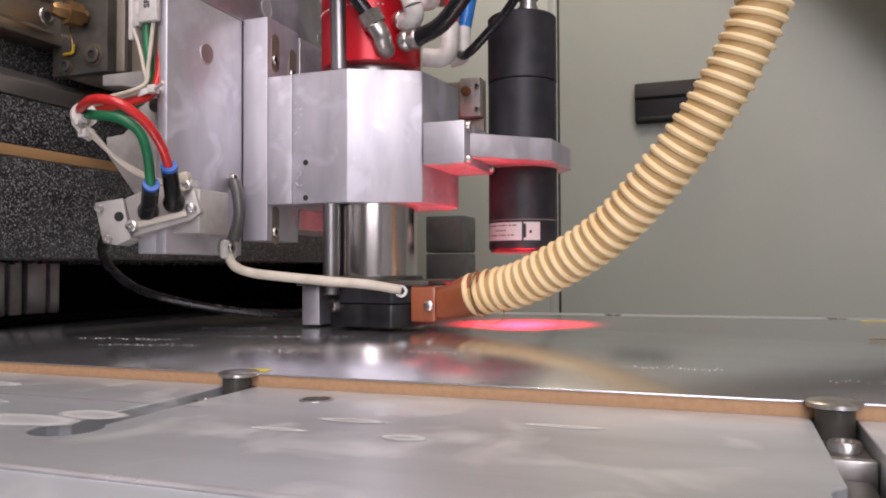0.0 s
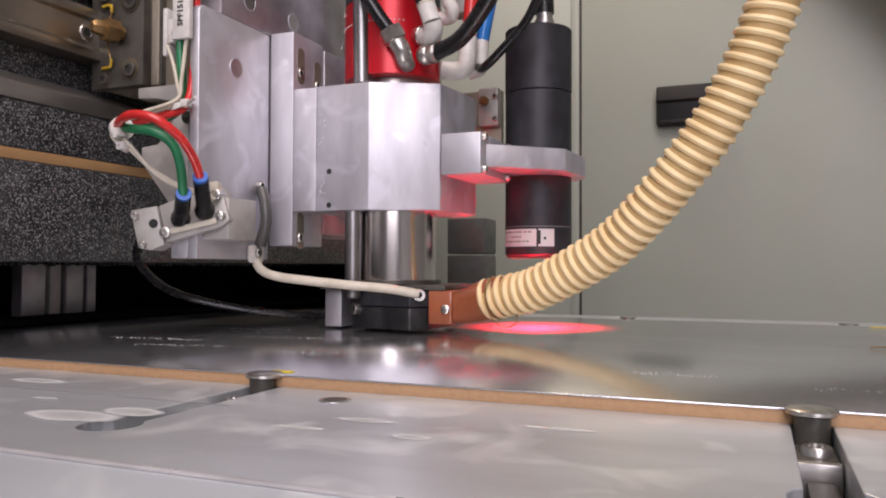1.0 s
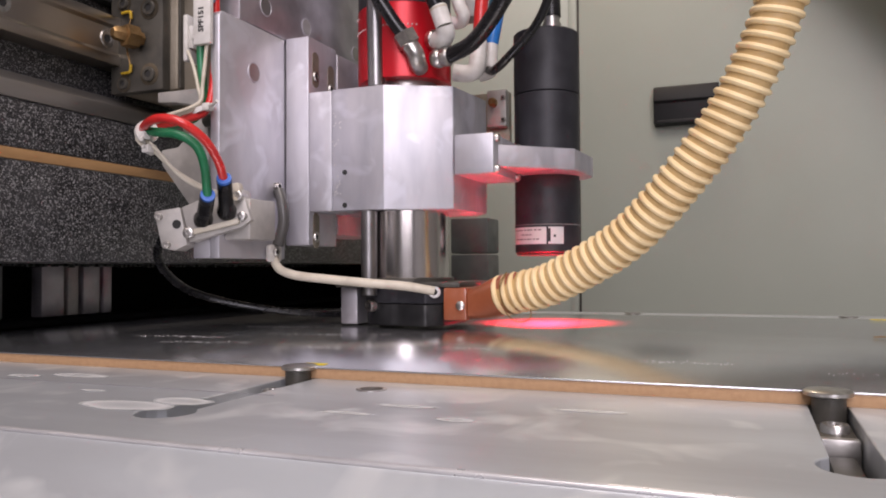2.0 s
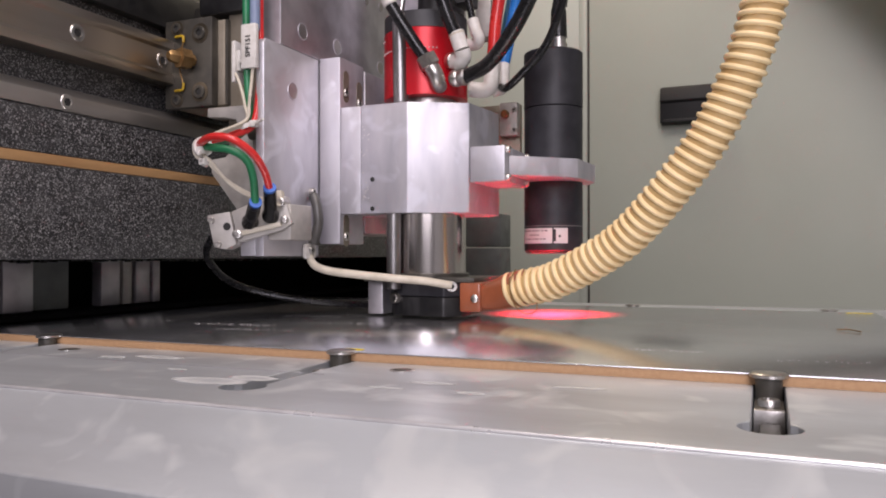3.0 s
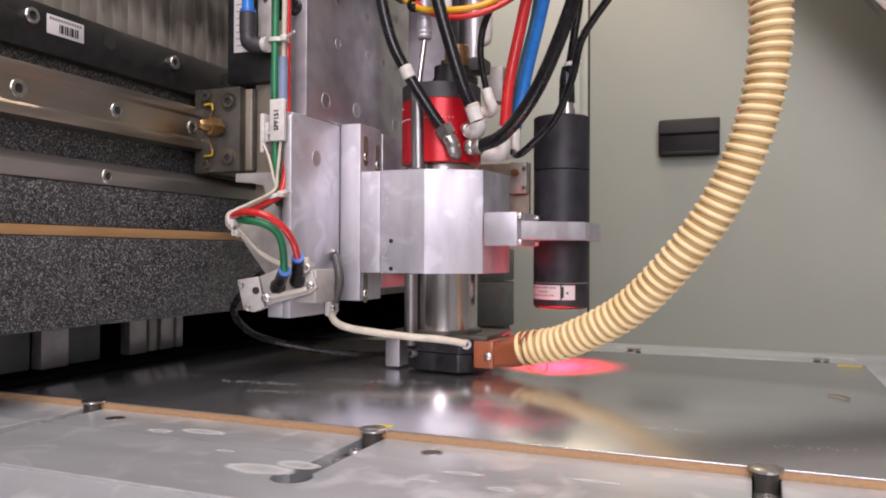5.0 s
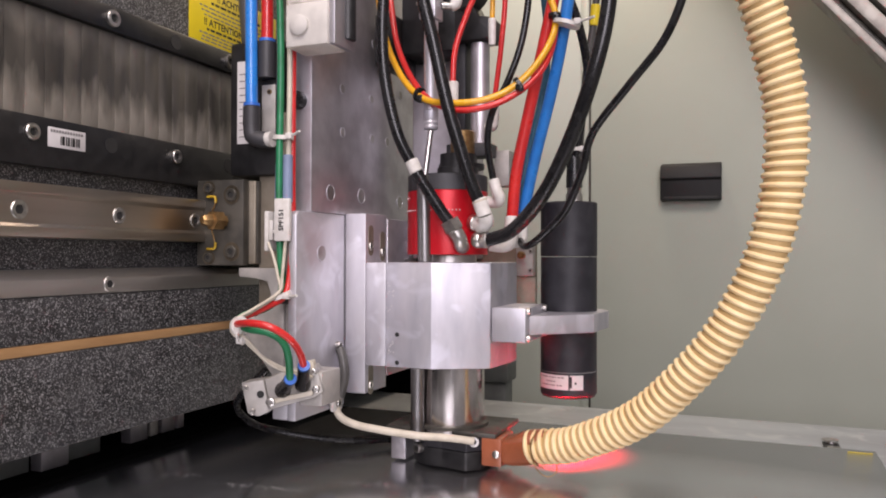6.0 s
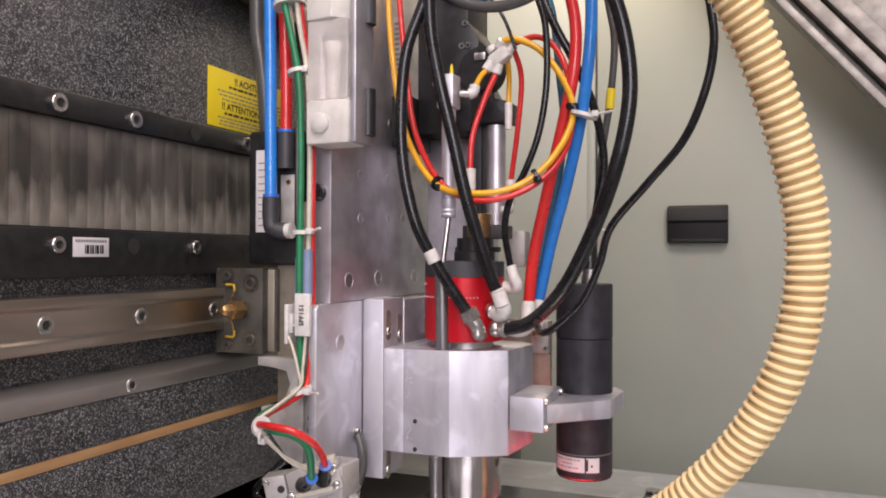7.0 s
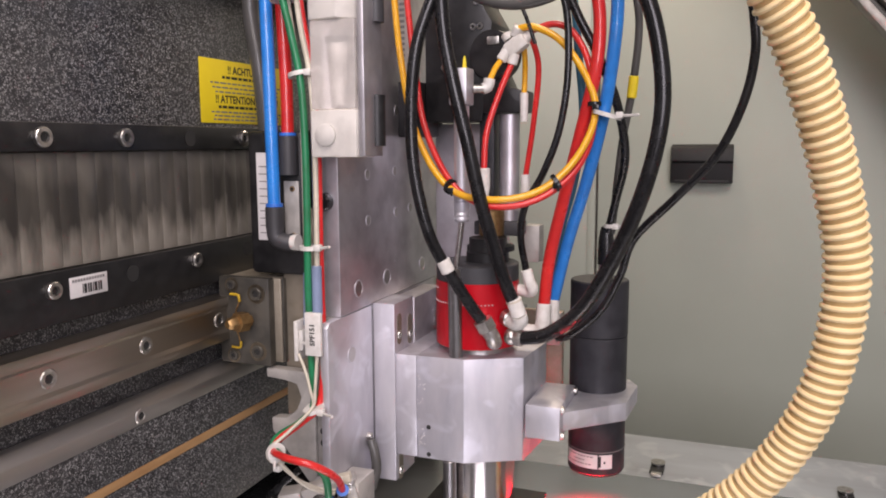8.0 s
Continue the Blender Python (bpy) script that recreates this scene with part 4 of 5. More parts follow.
# ---- hoses and cables ----
CABLES = (
    ("air_hose", "thick black air hose to the spindle", RUBBER, 0.0040, [(0.0145, 0.000, 0.1735), (0.007, -0.004, 0.185), (-0.008, -0.012, 0.212), (-0.018, -0.018, 0.236), (-0.026, -0.020, 0.273), (-0.028, -0.020, 0.310), (-0.024, -0.020, 0.351), (-0.014, -0.015, 0.384), (-0.007, -0.010, 0.411), (-0.004, 0.000, 0.45)]),
    ("air_hose", "thick black air hose in a white elbow", RUBBER, 0.0044, [(0.0335, 0.0045, 0.187), (0.028, 0.000, 0.203), (0.021, -0.005, 0.229), (0.014, -0.010, 0.258), (0.007, -0.014, 0.294), (-0.001, -0.016, 0.328), (-0.008, -0.016, 0.365), (-0.009, -0.016, 0.406), (-0.008, -0.010, 0.45)]),
    ("thin_air_hose", "thin black air hose in a white fitting", RUBBER, 0.0024, [(0.0345, 0.030, 0.206), (0.032, 0.025, 0.230), (0.036, 0.022, 0.251), (0.048, 0.020, 0.272), (0.058, 0.020, 0.299), (0.063, 0.020, 0.333), (0.062, 0.020, 0.371), (0.055, 0.020, 0.398), (0.045, 0.020, 0.45)]),
    ("red_air_tube", "red plastic air tube to the spindle", TUBE_RED, 0.0042, [(0.044, 0.0445, 0.179), (0.048, 0.042, 0.212), (0.057, 0.040, 0.251), (0.069, 0.035, 0.297), (0.079, 0.030, 0.337), (0.081, 0.030, 0.367), (0.077, 0.030, 0.394), (0.064, 0.030, 0.45)]),
    ("blue_air_tube", "bright blue plastic air tube to the spindle", TUBE_BLUE, 0.0042, [(0.0478, 0.0577, 0.180), (0.058, 0.055, 0.223), (0.072, 0.045, 0.266), (0.084, 0.035, 0.311), (0.091, 0.028, 0.355), (0.092, 0.028, 0.389), (0.089, 0.030, 0.45)]),
    ("power_cable", "thick black power cable bending into the spindle", RUBBER, 0.0046, [(0.037, 0.0108, 0.1629), (0.056, 0.004, 0.169), (0.080, -0.010, 0.190), (0.099, -0.020, 0.221), (0.115, -0.028, 0.258), (0.124, -0.030, 0.292), (0.126, -0.030, 0.321), (0.121, -0.030, 0.354), (0.111, -0.030, 0.383), (0.092, -0.030, 0.43)]),
    ("camera_cable", "black cable of the inspection camera", RUBBER, 0.0030, [(0.0795, 0.088, 0.222), (0.087, 0.078, 0.251), (0.095, 0.060, 0.282), (0.091, 0.045, 0.316), (0.080, 0.035, 0.346), (0.066, 0.030, 0.374), (0.055, 0.030, 0.402), (0.045, 0.030, 0.45)]),
    ("signal_cable", "thin black signal cable hanging in a wide bow", RUBBER, 0.0026, [(0.0485, 0.050, 0.163), (0.056, 0.037, 0.159), (0.067, 0.030, 0.164), (0.086, 0.027, 0.182), (0.099, 0.020, 0.207), (0.108, 0.012, 0.232), (0.133, 0.000, 0.259), (0.154, -0.005, 0.283), (0.166, -0.010, 0.308), (0.172, -0.012, 0.334), (0.171, -0.014, 0.359), (0.160, -0.02, 0.42)]),
    ("grey_sensor_cable", "grey sensor cable above the inspection camera", GREYCABLE, 0.0027, [(0.083, 0.0885, 0.226), (0.089, 0.085, 0.288), (0.096, 0.080, 0.328), (0.100, 0.075, 0.368), (0.097, 0.070, 0.395), (0.086, 0.070, 0.45)]),
    ("yellow_air_tube", "yellow air tube in a wide hanging loop", TUBE_YELLOW, 0.0023, [(-0.062, 0.030, 0.450), (-0.062, 0.030, 0.409), (-0.053, 0.022, 0.349), (-0.038, 0.012, 0.299), (-0.012, 0.0005, 0.264), (0.017, -0.001, 0.2555), (0.047, 0.006, 0.2605), (0.069, 0.015, 0.280), (0.080, 0.025, 0.308), (0.074, 0.028, 0.332), (0.057, 0.028, 0.356), (0.039, 0.028, 0.366), (0.029, 0.028, 0.3655)]),
    ("red_air_tube", "thin red air tube in a wide hanging loop", TUBE_RED, 0.0022, [(-0.058, 0.034, 0.451), (-0.054, 0.034, 0.401), (-0.044, 0.026, 0.341), (-0.032, 0.016, 0.299), (-0.007, 0.002, 0.2635), (0.019, 0.0008, 0.2510), (0.048, 0.007, 0.2560), (0.070, 0.019, 0.275), (0.0785, 0.0292, 0.303), (0.075, 0.033, 0.338), (0.065, 0.034, 0.360), (0.052, 0.034, 0.368), (0.0355, 0.033, 0.3645)]),
    ("red_air_tube", "short red air tube into a white fitting", TUBE_RED, 0.0021, [(0.0235, 0.030, 0.3435), (0.016, 0.025, 0.323), (0.009, 0.021, 0.298), (0.0075, 0.020, 0.274)]),
    ("red_air_tube", "thin red air tube behind the loop", TUBE_RED, 0.0020, [(0.0335, 0.037, 0.3645), (0.038, 0.045, 0.343), (0.034, 0.050, 0.307), (0.0272, 0.055, 0.268)]),
    ("yellow_air_tube", "short yellow air tube", TUBE_YELLOW, 0.0020, [(0.0168, 0.028, 0.346), (0.0145, 0.022, 0.340), (0.0125, 0.0165, 0.332)]),
    ("yellow_air_tube", "short straight yellow air tube", TUBE_YELLOW, 0.0019, [(0.0295, 0.038, 0.357), (0.0285, 0.046, 0.344), (0.0275, 0.048, 0.3245)]),
    ("teal_air_tube", "dark teal air tube behind the red tube", TUBE_TEAL, 0.0028, [(0.036, 0.060, 0.45), (0.056, 0.060, 0.397), (0.062, 0.062, 0.348), (0.065, 0.064, 0.308), (0.060, 0.066, 0.267), (0.051, 0.066, 0.231), (0.047, 0.062, 0.202), (0.0475, 0.058, 0.182)]),
    ("grey_cable", "dark grey cable hanging in a flat loop", GREYCABLE, 0.0036, [(0.004, -0.030, 0.45), (0.004, -0.030, 0.41), (0.008, -0.030, 0.389), (0.019, -0.030, 0.377), (0.042, -0.030, 0.371), (0.065, -0.030, 0.375), (0.079, -0.030, 0.387), (0.086, -0.030, 0.41), (0.088, -0.030, 0.45)]),
    ("thin_wire", "thin black wire end", RUBBER, 0.0012, [(0.005, 0.000, 0.43), (0.016, 0.000, 0.407), (0.028, 0.000, 0.389), (0.039, 0.000, 0.372), (0.046, 0.003, 0.352)]),
    ("teal_air_tube", "teal air tube crossing behind the grey loop", TUBE_TEAL, 0.0028, [(-0.03, 0.05, 0.415), (-0.016, 0.050, 0.408), (0.006, 0.050, 0.406), (0.027, 0.050, 0.410), (0.052, 0.050, 0.43)]),
    ("blue_air_tube", "bright blue air tube standing in a black elbow", TUBE_BLUE, 0.0041, [(-0.108, -0.055, 0.250), (-0.1085, -0.055, 0.299), (-0.109, -0.055, 0.35), (-0.110, -0.055, 0.40), (-0.112, -0.055, 0.46)]),
    ("red_air_tube", "red air tube standing in a black fitting", TUBE_RED, 0.0041, [(-0.1015, -0.047, 0.294), (-0.1015, -0.047, 0.327), (-0.1025, -0.047, 0.358), (-0.104, -0.047, 0.40), (-0.106, -0.047, 0.46)]),
    ("green_air_tube", "green air tube running down the carriage", TUBE_GREEN, 0.0023, [(-0.094, -0.066, 0.45), (-0.092, -0.066, 0.388), (-0.086, -0.066, 0.358), (-0.080, -0.066, 0.329), (-0.078, -0.066, 0.293), (-0.078, -0.066, 0.251), (-0.079, -0.0655, 0.201), (-0.0785, -0.065, 0.158), (-0.078, -0.064, 0.129), (-0.083, -0.072, 0.119), (-0.089, -0.087, 0.115), (-0.088, -0.096, 0.1115), (-0.076, -0.103, 0.1085), (-0.063, -0.101, 0.1065), (-0.0555, -0.0965, 0.101), (-0.0535, -0.093, 0.0915), (-0.0560, -0.0876, 0.0775)]),
    ("red_air_tube", "red air tube looping to the lever valve", TUBE_RED, 0.0022, [(-0.088, -0.058, 0.45), (-0.084, -0.058, 0.380), (-0.077, -0.058, 0.337), (-0.074, -0.058, 0.294), (-0.074, -0.058, 0.247), (-0.074, -0.058, 0.201), (-0.072, -0.061, 0.159), (-0.074, -0.064, 0.129), (-0.080, -0.074, 0.1205), (-0.0865, -0.090, 0.1145), (-0.0860, -0.0995, 0.1108), (-0.0755, -0.108, 0.1120), (-0.0642, -0.1125, 0.1127), (-0.0534, -0.1105, 0.1105), (-0.0465, -0.102, 0.1030), (-0.0462, -0.092, 0.0940), (-0.0478, -0.0853, 0.0855)]),
    ("cream_wire", "cream insulated wire in the tube bundle", IVORY, 0.0017, [(-0.090, -0.063, 0.45), (-0.083, -0.062, 0.372), (-0.0755, -0.062, 0.329), (-0.0738, -0.062, 0.283), (-0.0738, -0.0625, 0.233), (-0.0742, -0.063, 0.190)]),
    ("cream_wire", "cream insulated wire in the tube bundle", IVORY, 0.0015, [(-0.098, -0.061, 0.45), (-0.090, -0.060, 0.372), (-0.084, -0.060, 0.332), (-0.083, -0.060, 0.293), (-0.083, -0.060, 0.244), (-0.083, -0.060, 0.190)]),
    ("cream_wire", "thin cream wire looping to the lever valve", IVORY, 0.0010, [(-0.088, -0.064, 0.160), (-0.083, -0.066, 0.152), (-0.079, -0.067, 0.140), (-0.076, -0.070, 0.128), (-0.083, -0.090, 0.117), (-0.088, -0.100, 0.112), (-0.089, -0.100, 0.105), (-0.081, -0.098, 0.100), (-0.072, -0.092, 0.090), (-0.062, -0.082, 0.082), (-0.053, -0.070, 0.078)]),
    ("cream_wire", "thin cream wire looping to the lever valve", IVORY, 0.0010, [(-0.0735, -0.065, 0.17), (-0.074, -0.069, 0.140), (-0.075, -0.071, 0.129), (-0.081, -0.090, 0.119), (-0.085, -0.100, 0.114), (-0.086, -0.101, 0.108), (-0.079, -0.099, 0.101), (-0.070, -0.092, 0.088), (-0.060, -0.082, 0.080), (-0.051, -0.070, 0.0765)]),
    ("grey_conduit", "grey corrugated conduit behind the tubes", GREYCABLE, 0.0055, [(-0.150, -0.030, 0.47), (-0.144, -0.030, 0.441), (-0.138, -0.030, 0.401), (-0.137, -0.030, 0.373), (-0.130, -0.033, 0.342), (-0.128, -0.03, 0.30)]),
    ("ivory_tube", "soft ivory tube from the side plate to the pressure foot", IVORY, 0.0026, [(-0.0645, -0.0165, 0.049), (-0.062, -0.016, 0.041), (-0.050, -0.017, 0.0365), (-0.027, -0.017, 0.034), (-0.004, -0.013, 0.0318), (0.014, -0.004, 0.0300), (0.029, 0.0055, 0.0270)]),
    ("grey_tube", "short dark grey tube on the side plate", GREYCABLE, 0.0034, [(-0.0645, -0.0110, 0.087), (-0.061, -0.0125, 0.079), (-0.0595, -0.0135, 0.067), (-0.0625, -0.0150, 0.054)]),
    ("black_cable", "black cable sagging from the carriage towards the sheet", RUBBER, 0.0025, [(-0.10, -0.048, 0.075), (-0.115, -0.050, 0.061), (-0.130, -0.040, 0.047), (-0.133, -0.020, 0.032), (-0.126, 0.000, 0.0225), (-0.099, 0.020, 0.0145), (-0.073, 0.040, 0.0105), (-0.045, 0.068, 0.0085)]),
)
for name, label, material, r, points in CABLES:
    solo(name, sweep(points, r, max(0.003, r), 14), material, label, "cable" if "cable" in name or "wire" in name else "tube")
sleeve = thing("marker_sleeves", "blue-grey heat shrink sleeves on the cream wires", "cable sleeve")
part("sleeve", rod((-0.0742, -0.063, 0.186), (-0.0742, -0.063, 0.217), 0.0032), SLEEVE, sleeve)
part("sleeve", rod((-0.0835, -0.060, 0.178), (-0.0828, -0.060, 0.212), 0.0024), SLEEVE, sleeve)
solo("hose_marker", rod((-0.0065, -0.0112, 0.2085), (-0.0098, -0.0131, 0.2168), 0.0046), WHITE, "white marker ring on the black hose", "cable marker")
solo("cable_marker", rod((0.0955, 0.0803, 0.322), (0.0972, 0.0788, 0.337), 0.0034), STICKER, "yellow marker on the grey cable", "cable marker")


def write(words, at, size, parent, material, m, squeeze=1.0):
    cu = bpy.data.curves.new("lettering", "FONT")
    cu.body, cu.size, cu.align_x, cu.align_y, cu.resolution_u, cu.offset = words, size, "CENTER", "CENTER", 2, size * 0.03
    tmp = bpy.data.objects.new("lettering", cu)
    scene.collection.objects.link(tmp)
    me = bpy.data.meshes.new_from_object(tmp.evaluated_get(bpy.context.evaluated_depsgraph_get()))
    bpy.data.objects.remove(tmp)
    me.transform(Matrix.Translation(at) @ m @ Matrix.Diagonal((squeeze, 1, 1, 1)))
    me.materials.clear()
    me.materials.append(material)
    ob = new("lettering", me)
    ob.parent = parent
    return ob


EAST = Matrix(((0, 0, 1, 0), (1, 0, 0, 0), (0, 1, 0, 0), (0, 0, 0, 1)))
tag = thing("cable_tag", "white plastic cable tag with black printed letters", "cable tag")
part("tag_body", box(-0.0802, -0.0695, 0.1612, -0.0690, -0.0660, 0.1885, 0.0008), WHITE, tag)
write("SPF151", (-0.0746, -0.0697, 0.1748), 0.0048, tag, INK, pose(0, 0, 0, 90, 0, 0) @ pose(0, 0, 0, 0, 0, 90))
mount = thing("tie_mount", "white plastic tie mount beside the tubes", "cable clip")
part("base", box(-0.0915, -0.064, 0.155, -0.0885, -0.052, 0.181, 0.0008), WHITE, mount)
part("bridge", box(-0.0884, -0.063, 0.162, -0.0855, -0.056, 0.175, 0.0008), WHITE, mount)
part("arm", box(-0.0854, -0.0645, 0.1665, -0.0815, -0.062, 0.1685, 0.0004), WHITE, mount)

for at, way, r, tail in (((-0.077, -0.066, 0.1265), (-0.3, -0.3, 1), 0.0062, (0.013, -0.008, 0.0)), ((-0.0785, -0.062, 0.228), (0, 0, 1), 0.0062, (0.012, -0.006, 0.001)), ((-0.091, -0.060, 0.379), (-0.2, 0, 1), 0.0100, (0.014, -0.008, 0.003)), ((-0.082, -0.062, 0.333), (-0.2, 0, 1), 0.0070, (0.012, -0.006, 0.001)),
                          ((-0.0840, -0.0995, 0.1095), (1, -0.6, 0.1), 0.0050, (0.003, -0.006, -0.004)), ((-0.082, -0.0985, 0.1008), (1, 0.3, -0.6), 0.0022, (0.0, -0.004, 0.0)), ((0.0875, 0.026, 0.309), (0.3, 0, 1), 0.0085, (0.014, -0.008, -0.001)), ((0.083, 0.085, 0.232), (0, 0, 1), 0.0042, (0.006, -0.004, 0.0))):
    tie("cable_tie", at, way, r, None, WHITE, tail)
for at, way, r in (((-0.0095, 0.0015, 0.2632), (1, -0.5, -0.4), 0.0044), ((0.0585, 0.0105, 0.267), (1, 0.4, 0.7), 0.0044), ((0.0792, 0.027, 0.316), (0, 0, 1), 0.0036)):
    dark = thing("cable_tie", "black cable tie round the yellow and red tubes", "cable tie", "cable ties")
    tie("cable_tie", at, way, r, dark, RUBBER, (0.002, -0.004, -0.004))

# ---- lever valve ----
lever = thing("lever_valve", "pale grey lever valve with two black push-in fittings", "valve")
along = Vector((0.050, 0.0165, 0.0120)).normalized()
out = Vector((0.0165, -0.050, 0.0)).normalized()
upv = out.cross(along).normalized() * -1
if upv.z < 0:
    upv = -upv
LV = Matrix(((along.x, upv.x, out.x, -0.0975), (along.y, upv.y, out.y, -0.0715), (along.z, upv.z, out.z, 0.0608), (0, 0, 0, 1)))


def on_valve(name, bm, material, label=""):
    bm.transform(LV)
    return part(name, bm, material, lever, label)


on_valve("end_block", prism([(0, -0.0095), (0.0065, -0.0125), (0.014, -0.011), (0.0145, 0.0095), (0.0, 0.0105)], -0.007, 0.008, "z", 0.0008), BRACKET)
on_valve("valve_body", prism([(0.0147, -0.010), (0.044, -0.0085), (0.050, -0.006), (0.049, 0.0115), (0.030, 0.0120), (0.0147, 0.0095)], -0.006, 0.0065, "z", 0.0008), BRACKET)
on_valve("lever_bar", box(0.017, -0.0065, 0.0066, 0.044, -0.0035, 0.0090, 0.0006), IVORY, "ivory plastic lever")
for u, v, r in ((0.0025, 0.007, 0.0019), (0.0035, -0.0085, 0.0019), (0.0165, -0.005, 0.0028), (0.047, 0.008, 0.0024), (0.0465, -0.003, 0.0022)):
    on_valve("valve_screw", lathe([(0.0, r), (0.0105, r), (0.0108, r * 0.8), (0.0108, r * 0.4), (0.010, r * 0.35)], (u, v, 0.0), (0, 0, 1), 16), ZINC)
on_valve("port_hole", lathe([(0.0081, 0.0024), (0.0083, 0.0024)], (0.0108, 0.001, 0), (0, 0, 1), 16), WATERY)
on_valve("wire_plug", box(0.040, 0.0095, 0.002, 0.0485, 0.0150, 0.0090, 0.0008), IVORY, "ivory wire plug")
for at, tip in (((-0.0735, -0.0690, 0.0660), (-0.0562, -0.0872, 0.0770)), ((-0.0605, -0.0660, 0.0700), (-0.0478, -0.0850, 0.0850))):
    at, tip = Vector(at), Vector(tip)
    part("fitting", lathe([(0, 0.0050), (0.003, 0.0052), (0.006, 0.0040), ((tip - at).length, 0.0038)], at, tip - at, 20), RUBBER, lever, "black push-in fitting")
    part("release_collar", lathe([(0, 0.0037), (0.0018, 0.0037)], tip, tip - at, 20), BLUECLIP, lever)
part("valve_mount", box(-0.0668, -0.060, 0.056, -0.050, -0.036, 0.078, 0.001), BRACKET, lever)
clip = thing("tube_clip", "white plastic tube clip screwed to the side plate", "tube clip")
part("clip_body", box(-0.0668, -0.0225, 0.044, -0.0625, -0.0095, 0.0545, 0.0022), WHITE, clip)
socket_screw("clip_screw", (-0.0625, -0.0175, 0.0500), (1, 0, 0), 0.0028, clip, h=0.0018)
socket_screw("tube_end_screw", (-0.067, -0.0105, 0.0895), (1, 0, 0), 0.0026, carriage, h=0.003)

# ---- stickers on the beam ----
sticker = thing("warning_sticker", "yellow warning sticker with black print on the granite", "sticker")
sticker.location = BEAM_AT
part("sheet", box(-0.1579, -0.054, 0.3045, -0.1575, 0.053, 0.3470, 0.0001), STICKER, sticker)
write("!! ACHTUNG !!", (-0.15745, 0.0, 0.3405), 0.0072, sticker, INK, EAST)
write("!! ATTENTION PLEASE !!", (-0.15745, 0.0, 0.3205), 0.0072, sticker, INK, EAST)
for z, w, h, m in ((0.3355, 0.030, 0.0018, INK), (0.3315, 0.043, 0.0011, INKGREY), (0.3285, 0.041, 0.0011, INKGREY), (0.3255, 0.038, 0.0011, INKGREY), (0.3155, 0.035, 0.0018, INK), (0.3120, 0.043, 0.0011, INKGREY), (0.3095, 0.040, 0.0011, INKGREY), (0.3070, 0.041, 0.0011, INKGREY)):
    y = -w
    k = 0
    while y < w - 0.002:
        n = 0.003 + 0.004 * ((k * 37) % 5) / 4
        part("print_bar", box(-0.15748, y, z - h / 2, -0.15744, min(y + n, w), z + h / 2, 0), m, sticker)
        y += n + 0.0012
        k += 1
code = thing("barcode_label", "white barcode label on the black clamp bar", "label")
code.location = BEAM_AT
part("paper", box(-0.1489, -0.1788, 0.2105, -0.1486, -0.153, 0.2215, 0.0001), PAPER, code)
y, k = -0.1705, 0
while y < -0.1565:
    w = (0.0005, 0.0011, 0.0008, 0.0017)[(k * 3) % 4]
    part("bar", box(-0.1486, y, 0.2122, -0.1484, y + w, 0.2172, 0), INK, code)
    y += w + (0.0006, 0.0009)[k % 2]
    k += 1
for k in range(12):
    part("print_bar", box(-0.1486, -0.1772 + 0.0019 * k, 0.2188, -0.1484, -0.1760 + 0.0019 * k, 0.2203, 0), INKGREY, code)

# ---- clamps in the table slots ----
for x in SLOTS:
    clamp = thing("edge_clamp", "dark steel edge clamp with a bright round head in its slot", "clamp", "edge clamps")
    clamp.location = TABLE_AT
    part("head", lathe([(0.0032, 0.0055), (0.0036, 0.0066), (0.0046, 0.0066), (0.0050, 0.0060)], (x, EDGE - 0.002, 0), n=32), ZINC, clamp, "bright round clamp head")
    part("pin", lathe([(-0.0113, 0.0046), (0.0031, 0.0046)], (x, EDGE - 0.003, 0), n=24), CARRIAGE, clamp)
    part("slide", box(x - 0.0048, -0.2180, -0.0113, x + 0.0048, -0.1985, -0.0035, 0.0006), CARRIAGE, clamp)
    part("slide_edge", box(x - 0.0048, -0.2215, -0.0113, x + 0.0048, -0.2183, -0.0030, 0.0004), LEDGE, clamp)
    socket_screw("slide_screw", (x, -0.2095, -0.0035), (0, 0, 1), 0.0036, clamp, h=0.0022)
    part("tongue", box(x - 0.0030, -0.2600, -0.0113, x + 0.0034, -0.2225, -0.0070, 0.0005), CARRIAGE, clamp)
solo("paint_mark", box(0.0345, EDGE + 0.004, 0.0044, 0.0435, EDGE + 0.0075, 0.0047, 0.0001), STICKER, "small yellow paint mark beside a clamp head", "paint mark").location = TABLE_AT
solo("paint_mark", box(0.264, 0.1400, 0.0044, 0.281, 0.1418, 0.0047, 0.0001), STICKER, "yellow paint mark at the corner of the sheet", "paint mark").location = TABLE_AT
for x, y in ((0.104, 0.182), (0.256, 0.176)):
    far = thing("edge_clamp", "small steel edge clamp behind the far edge of the sheet", "clamp", "edge clamps")
    far.location = TABLE_AT
    part("pocket", box(x - 0.006, y - 0.012, 0.0, x + 0.006, y + 0.010, 0.0012, 0.0003), BLACK, far)
    part("head", lathe([(0.0013, 0.005), (0.0026, 0.005), (0.0028, 0.0065), (0.0036, 0.0065)], (x, y + 0.009, 0), n=24), ZINC, far, "bright round clamp head")
    part("lip", box(x - 0.004, y - 0.019, 0.0006, x + 0.005, y - 0.0125, 0.0030, 0.0005), ZINC, far)
for x, y in ((0.0735, -0.206), (-0.11, -0.206)):
    part("screw_hole", lathe([(0, 0.0052), (0.0002, 0.0052), (0.0003, 0.0042), (0.0001, 0.004)], (x, y, 0.0), (0, 0, 1), 24), ZINC, table)
    part("screw_recess", lathe([(0.00025, 0.0038), (0.0003, 0.0038)], (x, y, 0.0), (0, 0, 1), 20), CARRIAGE, table)

